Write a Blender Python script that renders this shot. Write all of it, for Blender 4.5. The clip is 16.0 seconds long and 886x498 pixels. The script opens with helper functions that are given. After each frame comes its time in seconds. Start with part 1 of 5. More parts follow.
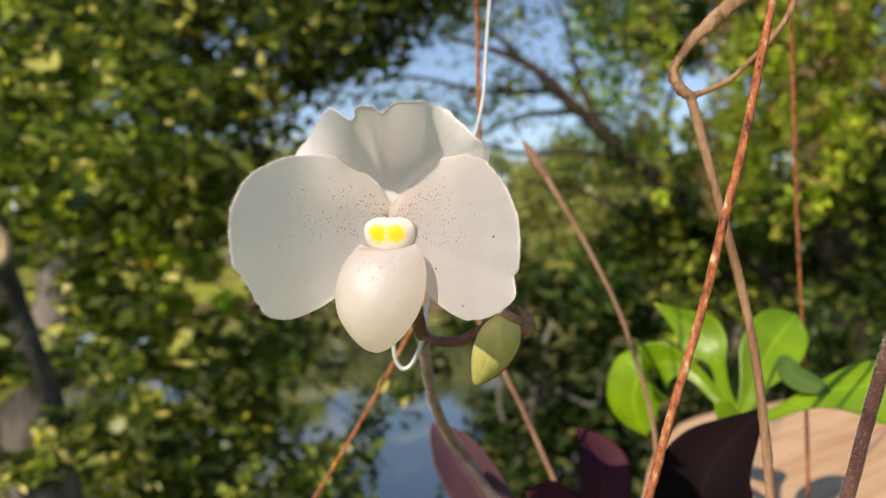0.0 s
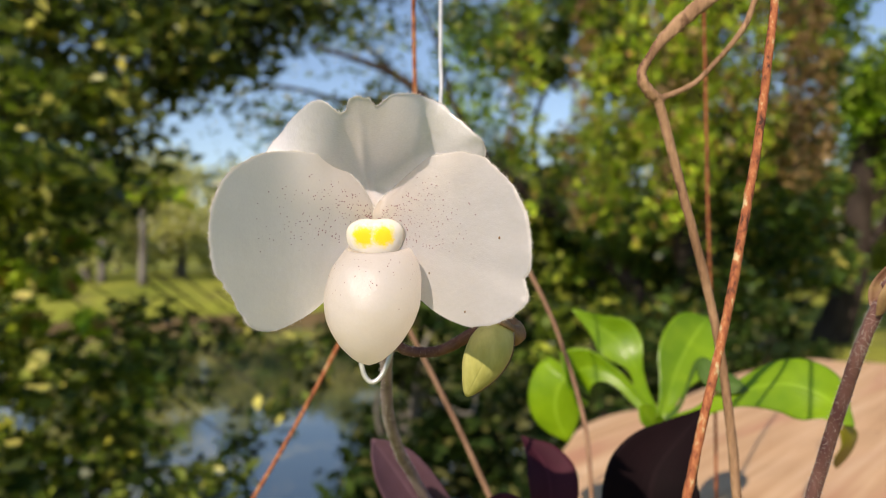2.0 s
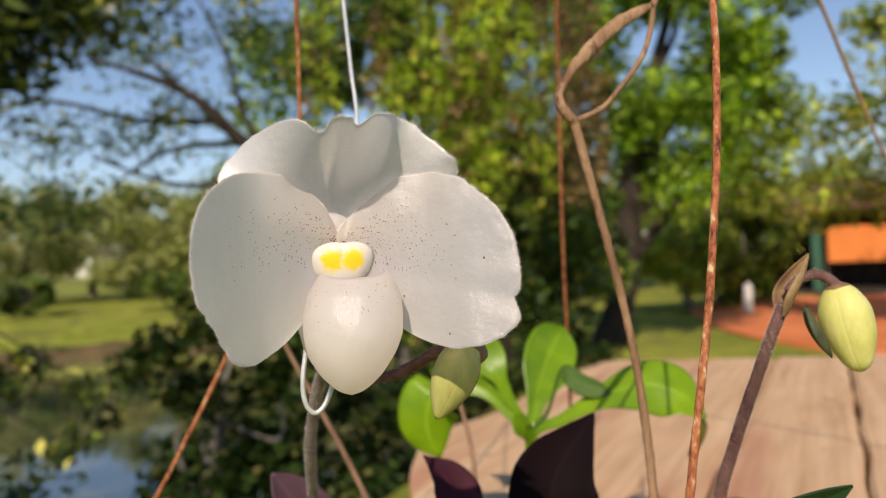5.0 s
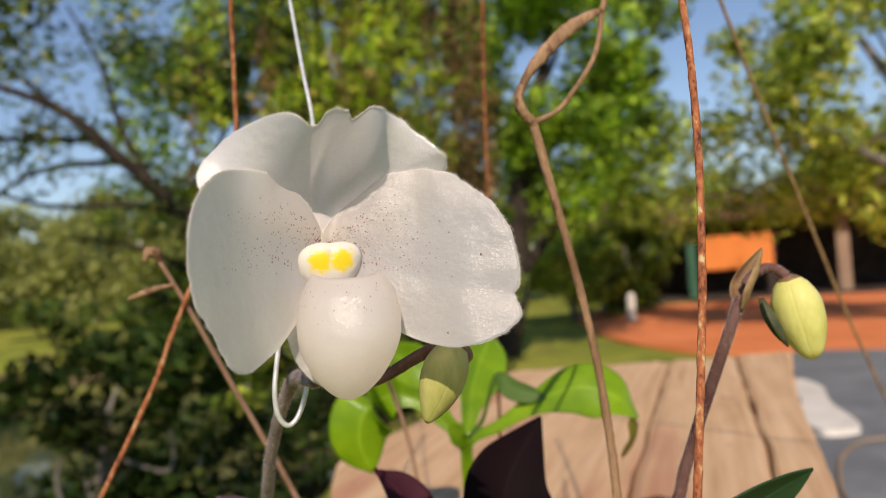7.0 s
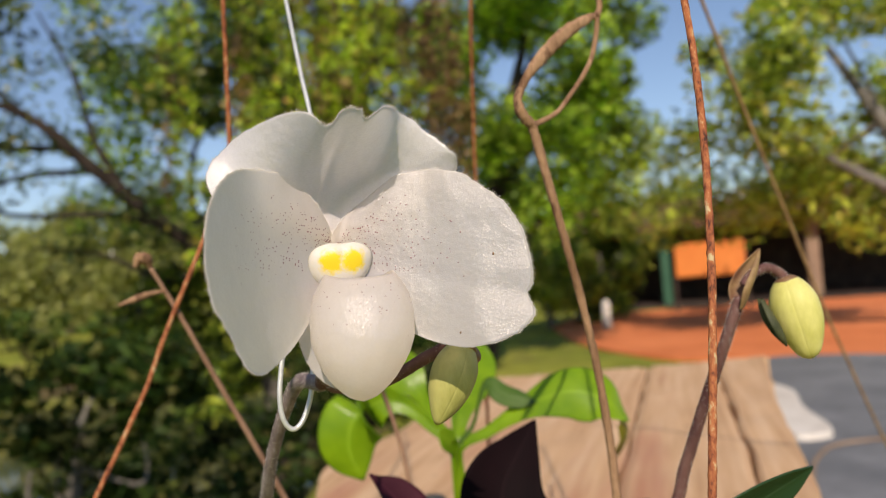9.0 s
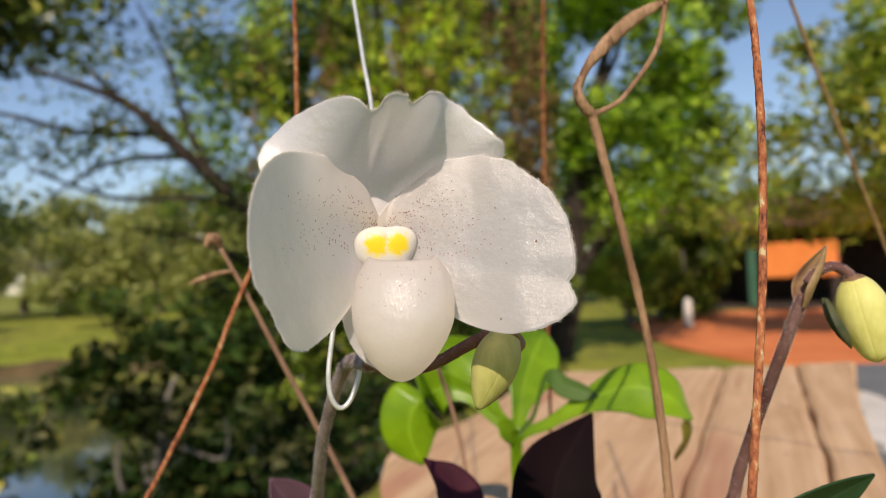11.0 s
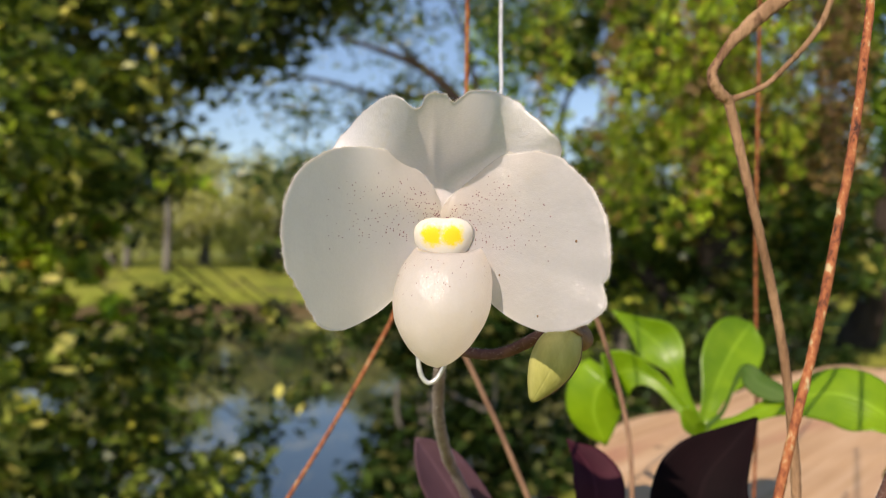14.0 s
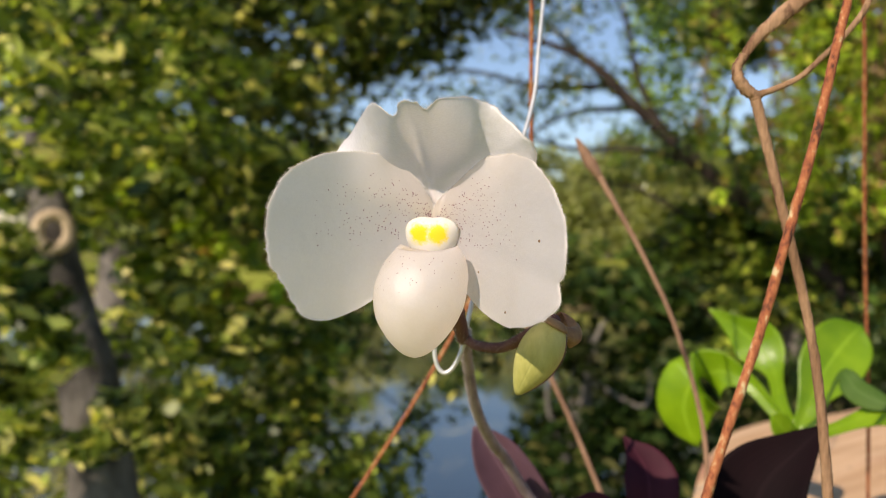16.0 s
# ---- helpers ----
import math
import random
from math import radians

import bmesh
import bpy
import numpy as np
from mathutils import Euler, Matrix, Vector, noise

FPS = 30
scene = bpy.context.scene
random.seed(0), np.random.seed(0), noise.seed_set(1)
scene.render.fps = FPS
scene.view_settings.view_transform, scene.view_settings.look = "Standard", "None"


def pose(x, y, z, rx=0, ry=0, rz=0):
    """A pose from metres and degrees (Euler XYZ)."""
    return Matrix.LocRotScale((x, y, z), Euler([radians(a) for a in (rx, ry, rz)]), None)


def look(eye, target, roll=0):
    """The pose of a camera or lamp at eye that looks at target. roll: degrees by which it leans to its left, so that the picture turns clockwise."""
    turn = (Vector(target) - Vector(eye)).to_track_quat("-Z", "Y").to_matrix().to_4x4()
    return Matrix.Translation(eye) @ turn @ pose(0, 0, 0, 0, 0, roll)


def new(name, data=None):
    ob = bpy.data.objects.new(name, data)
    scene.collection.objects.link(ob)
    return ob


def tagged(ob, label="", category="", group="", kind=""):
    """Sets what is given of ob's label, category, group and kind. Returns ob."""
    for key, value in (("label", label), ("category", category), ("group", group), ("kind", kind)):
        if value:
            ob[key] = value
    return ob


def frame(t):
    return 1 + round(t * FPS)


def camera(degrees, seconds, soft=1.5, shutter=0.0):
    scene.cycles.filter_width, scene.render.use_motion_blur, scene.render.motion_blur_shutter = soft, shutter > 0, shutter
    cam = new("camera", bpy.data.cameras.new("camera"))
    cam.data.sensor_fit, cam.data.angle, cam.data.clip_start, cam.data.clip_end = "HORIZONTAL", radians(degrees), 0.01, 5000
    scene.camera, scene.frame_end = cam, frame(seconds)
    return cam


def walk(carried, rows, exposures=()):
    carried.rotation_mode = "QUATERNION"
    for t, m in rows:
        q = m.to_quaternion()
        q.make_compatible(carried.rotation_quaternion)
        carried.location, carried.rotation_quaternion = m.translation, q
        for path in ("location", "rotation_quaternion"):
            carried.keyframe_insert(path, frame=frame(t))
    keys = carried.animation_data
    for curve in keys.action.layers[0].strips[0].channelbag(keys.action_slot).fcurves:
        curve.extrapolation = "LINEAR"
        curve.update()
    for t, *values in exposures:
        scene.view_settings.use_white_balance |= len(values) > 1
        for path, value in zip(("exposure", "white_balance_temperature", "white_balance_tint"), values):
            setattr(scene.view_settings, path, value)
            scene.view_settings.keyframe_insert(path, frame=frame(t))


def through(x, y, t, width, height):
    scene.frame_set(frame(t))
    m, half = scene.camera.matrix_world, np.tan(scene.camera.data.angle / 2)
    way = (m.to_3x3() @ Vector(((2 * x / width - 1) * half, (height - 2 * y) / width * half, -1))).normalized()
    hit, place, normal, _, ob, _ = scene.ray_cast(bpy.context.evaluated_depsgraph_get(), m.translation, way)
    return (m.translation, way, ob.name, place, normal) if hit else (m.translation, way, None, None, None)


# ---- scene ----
cam = camera(57.97, 16.0, soft=1.0)
PATH = [
    (0, pose(0.01542, -0.22393, 1.39801, 89.155, 0.024, -0.000)),
    (0.5, pose(0.00867, -0.22187, 1.39936, 89.310, 0.171, -2.263)),
    (1, pose(0.00056, -0.21895, 1.39911, 89.503, 0.284, -4.557)),
    (1.5, pose(-0.00798, -0.21538, 1.39815, 89.738, 0.419, -6.870)),
    (2, pose(-0.01564, -0.20851, 1.39564, 89.984, 0.506, -9.262)),
    (2.5, pose(-0.02357, -0.20503, 1.39556, 90.133, 0.707, -11.642)),
    (3, pose(-0.02832, -0.19924, 1.39614, 90.275, 0.898, -14.090)),
    (3.5, pose(-0.03291, -0.19653, 1.39646, 90.533, 1.194, -16.509)),
    (4, pose(-0.04095, -0.19631, 1.39766, 90.683, 1.633, -18.942)),
    (6.5, pose(-0.07418, -0.18286, 1.39592, 91.463, 3.687, -29.966)),
    (7, pose(-0.07737, -0.17806, 1.39434, 91.708, 4.065, -31.540)),
    (7.5, pose(-0.08169, -0.17474, 1.39355, 91.923, 4.397, -32.744)),
    (8, pose(-0.08459, -0.17280, 1.39322, 92.126, 4.533, -33.566)),
    (10.5, pose(-0.08247, -0.17623, 1.39201, 92.112, 3.208, -30.092)),
    (11, pose(-0.07800, -0.17839, 1.39110, 91.886, 2.528, -27.697)),
    (11.5, pose(-0.07341, -0.17982, 1.39069, 91.559, 1.941, -24.831)),
    (12, pose(-0.06847, -0.18788, 1.39283, 91.220, 1.130, -21.695)),
    (12.5, pose(-0.05839, -0.19364, 1.39506, 90.753, 0.468, -18.211)),
    (13, pose(-0.04689, -0.19605, 1.39415, 90.335, -0.180, -14.623)),
    (13.5, pose(-0.03619, -0.19620, 1.39380, 89.916, -0.657, -11.113)),
    (14, pose(-0.02692, -0.20182, 1.39723, 89.557, -0.947, -7.702)),
    (14.5, pose(-0.01531, -0.21356, 1.40128, 89.247, -1.110, -4.319)),
    (15, pose(-0.00426, -0.21785, 1.40097, 89.000, -1.224, -1.084)),
    (15.5, pose(0.00579, -0.21302, 1.39767, 88.769, -1.224, 1.740)),
    (16, pose(0.01752, -0.21515, 1.40001, 88.691, -1.412, 3.722)),
]
# the picture's white balance leans warm throughout
walk(cam, PATH, [(0, 0.36, 7100, 17), (3.5, 0.22, 7050, 17), (7, 0.08, 7000, 17), (11, 0.09, 7000, 17), (13, 0.18, 7050, 17), (16, 0.34, 7100, 17)])

# ---- lens ----
# a phone lens close to the flower: the far trees fall out of focus
cam.data.dof.use_dof = True
cam.data.dof.focus_distance = 0.200
cam.data.dof.aperture_fstop = 14.5

# ---- light: late-morning sun from behind the camera's left shoulder, clear sky ----
SUN = Vector((-0.46, -0.655, 0.605)).normalized()
world = bpy.data.worlds.new("sky")
scene.world = world
world.use_nodes = True
wt = world.node_tree
sky = wt.nodes.new("ShaderNodeTexSky")
sky.sky_type = "NISHITA"
sky.sun_disc = False
sky.sun_elevation = math.asin(SUN.z)
sky.sun_rotation = math.atan2(SUN.x, SUN.y)
sky.air_density, sky.dust_density, sky.ozone_density = 1.0, 0.1, 3.5
background = wt.nodes["Background"]
background.inputs["Strength"].default_value = 0.110
wt.links.new(sky.outputs["Color"], background.inputs["Color"])
sun = new("sun", bpy.data.lights.new("sun", "SUN"))
sun.data.energy, sun.data.angle, sun.data.color = 4.2, radians(0.53), (1.0, 0.90, 0.77)
sun.matrix_world = look(SUN * 30, (0, 0, 0))


# ---- materials ----
def shader(name, rough=0.6, spec=0.4):
    m = bpy.data.materials.new(name)
    m.use_nodes = True
    nt = m.node_tree
    b = nt.nodes["Principled BSDF"]
    b.inputs["Roughness"].default_value = rough
    b.inputs["Specular IOR Level"].default_value = spec
    return m, nt, b


def node(nt, kind, **values):
    n = nt.nodes.new(kind)
    for key, value in values.items():
        n.inputs[key.replace("_", " ")].default_value = value
    return n


def coords(nt, scale=(1, 1, 1), angle=0.0):
    tc = nt.nodes.new("ShaderNodeTexCoord")
    mp = nt.nodes.new("ShaderNodeMapping")
    mp.inputs["Scale"].default_value = scale
    if angle:
        rot = nt.nodes.new("ShaderNodeVectorRotate")
        rot.rotation_type = "Z_AXIS"
        rot.inputs["Angle"].default_value = angle
        nt.links.new(tc.outputs["Object"], rot.inputs["Vector"])
        nt.links.new(rot.outputs["Vector"], mp.inputs["Vector"])
    else:
        nt.links.new(tc.outputs["Object"], mp.inputs["Vector"])
    return mp.outputs["Vector"]


def noise_tex(nt, vec, scale, detail=4.0, rough=0.55):
    n = node(nt, "ShaderNodeTexNoise", Scale=scale, Detail=detail, Roughness=rough)
    nt.links.new(vec, n.inputs["Vector"])
    return n.outputs["Fac"]


def ramp(nt, fac, *stops):
    r = nt.nodes.new("ShaderNodeValToRGB")
    els = r.color_ramp.elements
    while len(els) < len(stops):
        els.new(0.5)
    for e, (pos, col) in zip(els, stops):
        e.position, e.color = pos, (*col, 1.0)
    nt.links.new(fac, r.inputs["Fac"])
    return r.outputs["Color"]


def mix(nt, fac, a, b, mode="MIX"):
    m = nt.nodes.new("ShaderNodeMix")
    m.data_type, m.blend_type = "RGBA", mode
    for sock, v in ((m.inputs["Factor"], fac), (m.inputs[6], a), (m.inputs[7], b)):
        if isinstance(v, (int, float)):
            sock.default_value = v
        elif isinstance(v, tuple):
            sock.default_value = (*v, 1.0)
        else:
            nt.links.new(v, sock)
    return m.outputs[2]


def bump(nt, b, height, strength, distance):
    n = node(nt, "ShaderNodeBump", Strength=strength, Distance=distance)
    nt.links.new(height, n.inputs["Height"])
    nt.links.new(n.outputs["Normal"], b.inputs["Normal"])


def mottled(name, low, high, scale, rough=0.7, spec=0.3, fine=0.3, depth=0.001, stretch=(1, 1, 1), third=None):
    """Two colours mixed by broad noise, a finer grain over them and a matching relief."""
    m, nt, b = shader(name, rough, spec)
    v = coords(nt, stretch)
    broad, grain = noise_tex(nt, v, scale), noise_tex(nt, v, scale * 7, 6.0)
    col = ramp(nt, broad, (0.35, low), (0.65, high))
    if third:
        col = mix(nt, ramp(nt, noise_tex(nt, v, scale * 2.3, 5.0), (0.56, (0, 0, 0)), (0.66, (1, 1, 1))), col, third)
    dark = mix(nt, 0.5, ramp(nt, grain, (0.3, (0.45,) * 3), (0.7, (1.25,) * 3)), (1, 1, 1))
    nt.links.new(mix(nt, fine * 2, col, dark, "MULTIPLY"), b.inputs["Base Color"])
    bump(nt, b, grain, 0.6, depth)
    return m


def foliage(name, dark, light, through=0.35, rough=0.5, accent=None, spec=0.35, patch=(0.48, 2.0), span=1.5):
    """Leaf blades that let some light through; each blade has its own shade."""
    m, nt, b = shader(name, rough, spec)
    g = nt.nodes.new("ShaderNodeNewGeometry")
    between = tuple(0.74 * a + 0.26 * b_ for a, b_ in zip(dark, light))
    stops = [(0.0, dark), (0.45, between), (0.82, tuple(1.15 * c for c in light))] + ([(0.94, accent)] if accent else [])
    col = ramp(nt, g.outputs["Random Per Island"], *stops)
    # Noise paints broad lit and dark patches over the leaf colour, as dappled light.
    dapple = ramp(nt, noise_tex(nt, coords(nt), span, 3.0, 0.6), (0.36, (patch[0],) * 3), (0.64, (patch[1],) * 3))
    col = mix(nt, 1.0, col, dapple, "MULTIPLY")
    nt.links.new(col, b.inputs["Base Color"])
    t = nt.nodes.new("ShaderNodeBsdfTranslucent")
    nt.links.new(mix(nt, 1.0, col, (1.5, 1.6, 0.6), "MULTIPLY"), t.inputs["Color"])
    s = nt.nodes.new("ShaderNodeMixShader")
    s.inputs["Fac"].default_value = through
    nt.links.new(b.outputs["BSDF"], s.inputs[1])
    nt.links.new(t.outputs["BSDF"], s.inputs[2])
    nt.links.new(s.outputs["Shader"], nt.nodes["Material Output"].inputs["Surface"])
    return m


def petal_white(name="petal_white", through=0.64, tint=(1.0, 0.935, 0.87, 1)):
    """Satin white petal skin: thin, letting light through, flushed cream and pink towards the heart."""
    m, nt, b = shader(name, 0.28, 0.85)
    v = coords(nt)
    veil = ramp(nt, noise_tex(nt, v, 70.0, 4.0), (0.3, (0.78, 0.765, 0.775)), (0.7, (0.84, 0.825, 0.835)))
    off = node(nt, "ShaderNodeVectorMath")
    off.operation = "DISTANCE"
    off.inputs[1].default_value = (0.0, 0.0, 1.404)
    nt.links.new(v, off.inputs[0])
    blush = node(nt, "ShaderNodeMapRange", From_Min=0.008, From_Max=0.024, To_Min=0.55, To_Max=0.0)
    nt.links.new(off.outputs["Value"], blush.inputs["Value"])
    cream = node(nt, "ShaderNodeMapRange", From_Min=0.003, From_Max=0.008, To_Min=0.45, To_Max=0.0)
    nt.links.new(off.outputs["Value"], cream.inputs["Value"])
    skin = mix(nt, blush.outputs["Result"], veil, (0.78, 0.69, 0.69))
    fine = ramp(nt, noise_tex(nt, v, 1500.0, 3.0, 0.7), (0.3, (0.93, 0.925, 0.93)), (0.7, (1.05, 1.05, 1.05)))
    skin = mix(nt, 1.0, mix(nt, cream.outputs["Result"], skin, (0.80, 0.70, 0.46)), fine, "MULTIPLY")
    nt.links.new(skin, b.inputs["Base Color"])
    gloss = node(nt, "ShaderNodeMapRange", From_Min=0.35, From_Max=0.65, To_Min=0.30, To_Max=0.50)
    nt.links.new(noise_tex(nt, v, 2200.0, 2.0), gloss.inputs["Value"])
    nt.links.new(gloss.outputs["Result"], b.inputs["Roughness"])
    cells = node(nt, "ShaderNodeTexVoronoi", Scale=4200.0)
    nt.links.new(v, cells.inputs["Vector"])
    swell = node(nt, "ShaderNodeMath")
    swell.operation = "MULTIPLY_ADD"
    swell.inputs[1].default_value = 2.0
    nt.links.new(noise_tex(nt, v, 700.0, 4.0, 0.6), swell.inputs[0])
    nt.links.new(cells.outputs["Distance"], swell.inputs[2])
    broad = node(nt, "ShaderNodeBump", Strength=0.55, Distance=0.0012)
    nt.links.new(noise_tex(nt, v, 120.0, 3.0), broad.inputs["Height"])
    skin_bump = node(nt, "ShaderNodeBump", Strength=0.5, Distance=0.00010)
    nt.links.new(swell.outputs[0], skin_bump.inputs["Height"])
    nt.links.new(broad.outputs["Normal"], skin_bump.inputs["Normal"])
    nt.links.new(skin_bump.outputs["Normal"], b.inputs["Normal"])
    glitter = node(nt, "ShaderNodeBump", Strength=0.8, Distance=0.00017)
    cell = node(nt, "ShaderNodeTexVoronoi", Scale=2050.0)
    nt.links.new(v, cell.inputs["Vector"])
    nt.links.new(cell.outputs["Distance"], glitter.inputs["Height"])
    nt.links.new(broad.outputs["Normal"], glitter.inputs["Normal"])
    nt.links.new(glitter.outputs["Normal"], b.inputs["Coat Normal"])
    t = nt.nodes.new("ShaderNodeBsdfTranslucent")
    b.inputs["Coat Weight"].default_value, b.inputs["Coat IOR"].default_value, b.inputs["Coat Roughness"].default_value = 1.0, 1.7, 0.24
    t.inputs["Color"].default_value = tint
    s = nt.nodes.new("ShaderNodeMixShader")
    s.inputs["Fac"].default_value = through
    nt.links.new(b.outputs["BSDF"], s.inputs[1])
    nt.links.new(t.outputs["BSDF"], s.inputs[2])
    nt.links.new(s.outputs["Shader"], nt.nodes["Material Output"].inputs["Surface"])
    return m


def wood_board(angle):
    m, nt, b = shader("board_wood", 0.75, 0.25)
    v = coords(nt, (1, 1, 1))
    grain_v = coords(nt, (1.2, 26, 26), angle)
    col = ramp(nt, noise_tex(nt, grain_v, 3.0, 5.0), (0.3, (0.50, 0.30, 0.155)), (0.52, (0.62, 0.40, 0.225)), (0.75, (0.70, 0.49, 0.30)))
    red = ramp(nt, noise_tex(nt, coords(nt, (1.0, 9, 9), angle), 1.6, 3.0), (0.55, (0, 0, 0)), (0.68, (0.75, 0.75, 0.75)))
    col = mix(nt, red, col, (0.45, 0.20, 0.12))
    col = mix(nt, ramp(nt, noise_tex(nt, v, 38.0, 5.0), (0.66, (0, 0, 0)), (0.74, (0.6, 0.6, 0.6))), col, (0.16, 0.10, 0.07))
    nt.links.new(col, b.inputs["Base Color"])
    bump(nt, b, noise_tex(nt, grain_v, 9.0, 6.0), 0.5, 0.0015)
    return m


def rusty():
    m, nt, b = shader("rusted_wire", 0.85, 0.2)
    v = coords(nt, (1, 1, 0.4))
    col = ramp(nt, noise_tex(nt, v, 480.0, 6.0, 0.7), (0.36, (0.06, 0.028, 0.02)), (0.45, (0.27, 0.085, 0.038)), (0.57, (0.40, 0.15, 0.06)), (0.65, (0.50, 0.40, 0.22)))
    nt.links.new(col, b.inputs["Base Color"])
    bump(nt, b, noise_tex(nt, v, 900.0, 5.0), 0.9, 0.0004)
    return m


def leaf_green(name, dark, light, gloss=0.3, spec=0.5, ribs=0.25, thin=0.3):
    """A fleshy blade with veins across it and a paler midrib along local y of its uv."""
    m, nt, b = shader(name, gloss, spec)
    uv = nt.nodes.new("ShaderNodeUVMap")
    sep = nt.nodes.new("ShaderNodeSeparateXYZ")
    nt.links.new(uv.outputs["UV"], sep.inputs["Vector"])
    v = coords(nt)
    col = ramp(nt, noise_tex(nt, v, 30.0, 3.0), (0.3, dark), (0.7, light))
    rib = ramp(nt, sep.outputs["X"], (0.455, (0, 0, 0)), (0.5, (0.28, 0.28, 0.28)), (0.545, (0, 0, 0)))
    pale = tuple(min(1.0, c * 1.8 + min(0.05, light[1])) for c in light)
    nt.links.new(mix(nt, rib, col, pale), b.inputs["Base Color"])
    wave = node(nt, "ShaderNodeTexWave", Scale=4.0, Distortion=1.2)
    wave.bands_direction = "X"
    nt.links.new(uv.outputs["UV"], wave.inputs["Vector"])
    bump(nt, b, wave.outputs["Fac"], ribs, 0.0006)
    t = nt.nodes.new("ShaderNodeBsdfTranslucent")
    nt.links.new(mix(nt, 1.0, col, (1.6, 1.7, 0.5), "MULTIPLY"), t.inputs["Color"])
    s = nt.nodes.new("ShaderNodeMixShader")
    s.inputs["Fac"].default_value = thin
    nt.links.new(b.outputs["BSDF"], s.inputs[1])
    nt.links.new(t.outputs["BSDF"], s.inputs[2])
    nt.links.new(s.outputs["Shader"], nt.nodes["Material Output"].inputs["Surface"])
    return m


def water():
    m, nt, b = shader("pond_water", 0.04, 0.5)
    b.inputs["Base Color"].default_value = (0.17, 0.16, 0.07, 1)
    b.inputs["IOR"].default_value = 2.6
    bump(nt, b, noise_tex(nt, coords(nt, (1, 2.2, 1)), 1.4, 3.0), 0.05, 0.03)
    return m


WHITE = petal_white()
# Petal skin copied for the hood alone, less see-through to make it look brighter.
HOOD_WHITE = petal_white("hood_petal_white", 0.36, (1.0, 0.93, 0.85, 1))


def staminode_skin(spots):
    """White shield with two yellow blotches, feathered at their edges."""
    m, nt, b = shader("staminode_skin", 0.45, 0.4)
    v = coords(nt)
    b.inputs["Subsurface Weight"].default_value = 0.3
    b.inputs["Subsurface Radius"].default_value = (1.0, 0.8, 0.5)
    b.inputs["Subsurface Scale"].default_value = 0.002
    frill = noise_tex(nt, v, 900.0, 3.0)
    col = (0.66, 0.63, 0.56)
    for place in spots:
        d = node(nt, "ShaderNodeVectorMath")
        d.operation = "DISTANCE"
        d.inputs[1].default_value = place
        nt.links.new(v, d.inputs[0])
        w = node(nt, "ShaderNodeMath")
        w.operation = "MULTIPLY_ADD"
        w.inputs[1].default_value = 0.0030
        nt.links.new(frill, w.inputs[0])
        nt.links.new(d.outputs["Value"], w.inputs[2])
        k = node(nt, "ShaderNodeMapRange", From_Min=0.0034, From_Max=0.0050, To_Min=1.0, To_Max=0.0)
        nt.links.new(w.outputs[0], k.inputs["Value"])
        col = mix(nt, k.outputs["Result"], col, (0.78, 0.60, 0.02))
    nt.links.new(col, b.inputs["Base Color"])
    bump(nt, b, frill, 0.4, 0.0002)
    return m


CREAM = mottled("column_cream", (0.66, 0.60, 0.42), (0.72, 0.68, 0.55), 150.0, 0.4, 0.4, 0.05, 0.0001)
SPECK = mottled("purple_speck", (0.20, 0.035, 0.055), (0.31, 0.075, 0.095), 900.0, 0.6, 0.2, 0.1, 0.00005)
HAIR = mottled("pale_hair", (0.62, 0.58, 0.52), (0.74, 0.70, 0.65), 200.0, 0.5, 0.3, 0.05, 0.0001)
GREYSTALK = mottled("grey_purple_stalk", (0.14, 0.105, 0.105), (0.26, 0.205, 0.205), 150.0, 0.6, 0.4, 0.3, 0.0003, (1, 1, 0.4))
STALK = mottled("purple_brown_stalk", (0.085, 0.035, 0.035), (0.17, 0.085, 0.07), 150.0, 0.7, 0.25, 0.3, 0.0003, (1, 1, 0.4))
BUD = mottled("bud_yellow_green", (0.31, 0.31, 0.085), (0.45, 0.43, 0.155), 120.0, 0.5, 0.35, 0.15, 0.0002, (1, 1, 0.4))
BUD_PALE = mottled("bud_pale_yellow", (0.54, 0.53, 0.13), (0.68, 0.65, 0.24), 120.0, 0.5, 0.35, 0.12, 0.0002, (1, 1, 0.4))
BUD_TOP = mottled("bud_bract_brown", (0.17, 0.085, 0.05), (0.30, 0.20, 0.09), 160.0, 0.6, 0.3, 0.25, 0.0002)
BUD_DARK = mottled("bract_dark", (0.035, 0.045, 0.02), (0.075, 0.08, 0.035), 160.0, 0.6, 0.3, 0.25, 0.0002)
GALVANISED = mottled("galvanised_wire", (0.52, 0.54, 0.54), (0.66, 0.68, 0.68), 300.0, 0.35, 0.5, 0.15, 0.0002)
GALVANISED.node_tree.nodes["Principled BSDF"].inputs["Metallic"].default_value = 0.35
RUST = rusty()
DRY = mottled("dry_stalk", (0.23, 0.130, 0.072), (0.42, 0.26, 0.15), 130.0, 0.85, 0.15, 0.45, 0.0016, (1, 1, 0.25), (0.12, 0.06, 0.035))
TANWIRE = mottled("weathered_tan_wire", (0.26, 0.15, 0.075), (0.44, 0.29, 0.14), 160.0, 0.85, 0.15, 0.3, 0.0004, (1, 1, 0.3))
DRY_TAN = mottled("dry_cane", (0.22, 0.125, 0.08), (0.36, 0.22, 0.14), 90.0, 0.8, 0.2, 0.3, 0.0006, (1, 1, 0.3))
LEAF = leaf_green("fresh_leaf", (0.120, 0.255, 0.005), (0.270, 0.430, 0.012), 0.30, 0.5, 0.25, 0.38)
LEAF_TURN = leaf_green("yellowing_leaf", (0.16, 0.17, 0.01), (0.30, 0.24, 0.02), 0.4)
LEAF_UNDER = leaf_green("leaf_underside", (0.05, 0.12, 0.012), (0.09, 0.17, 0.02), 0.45)
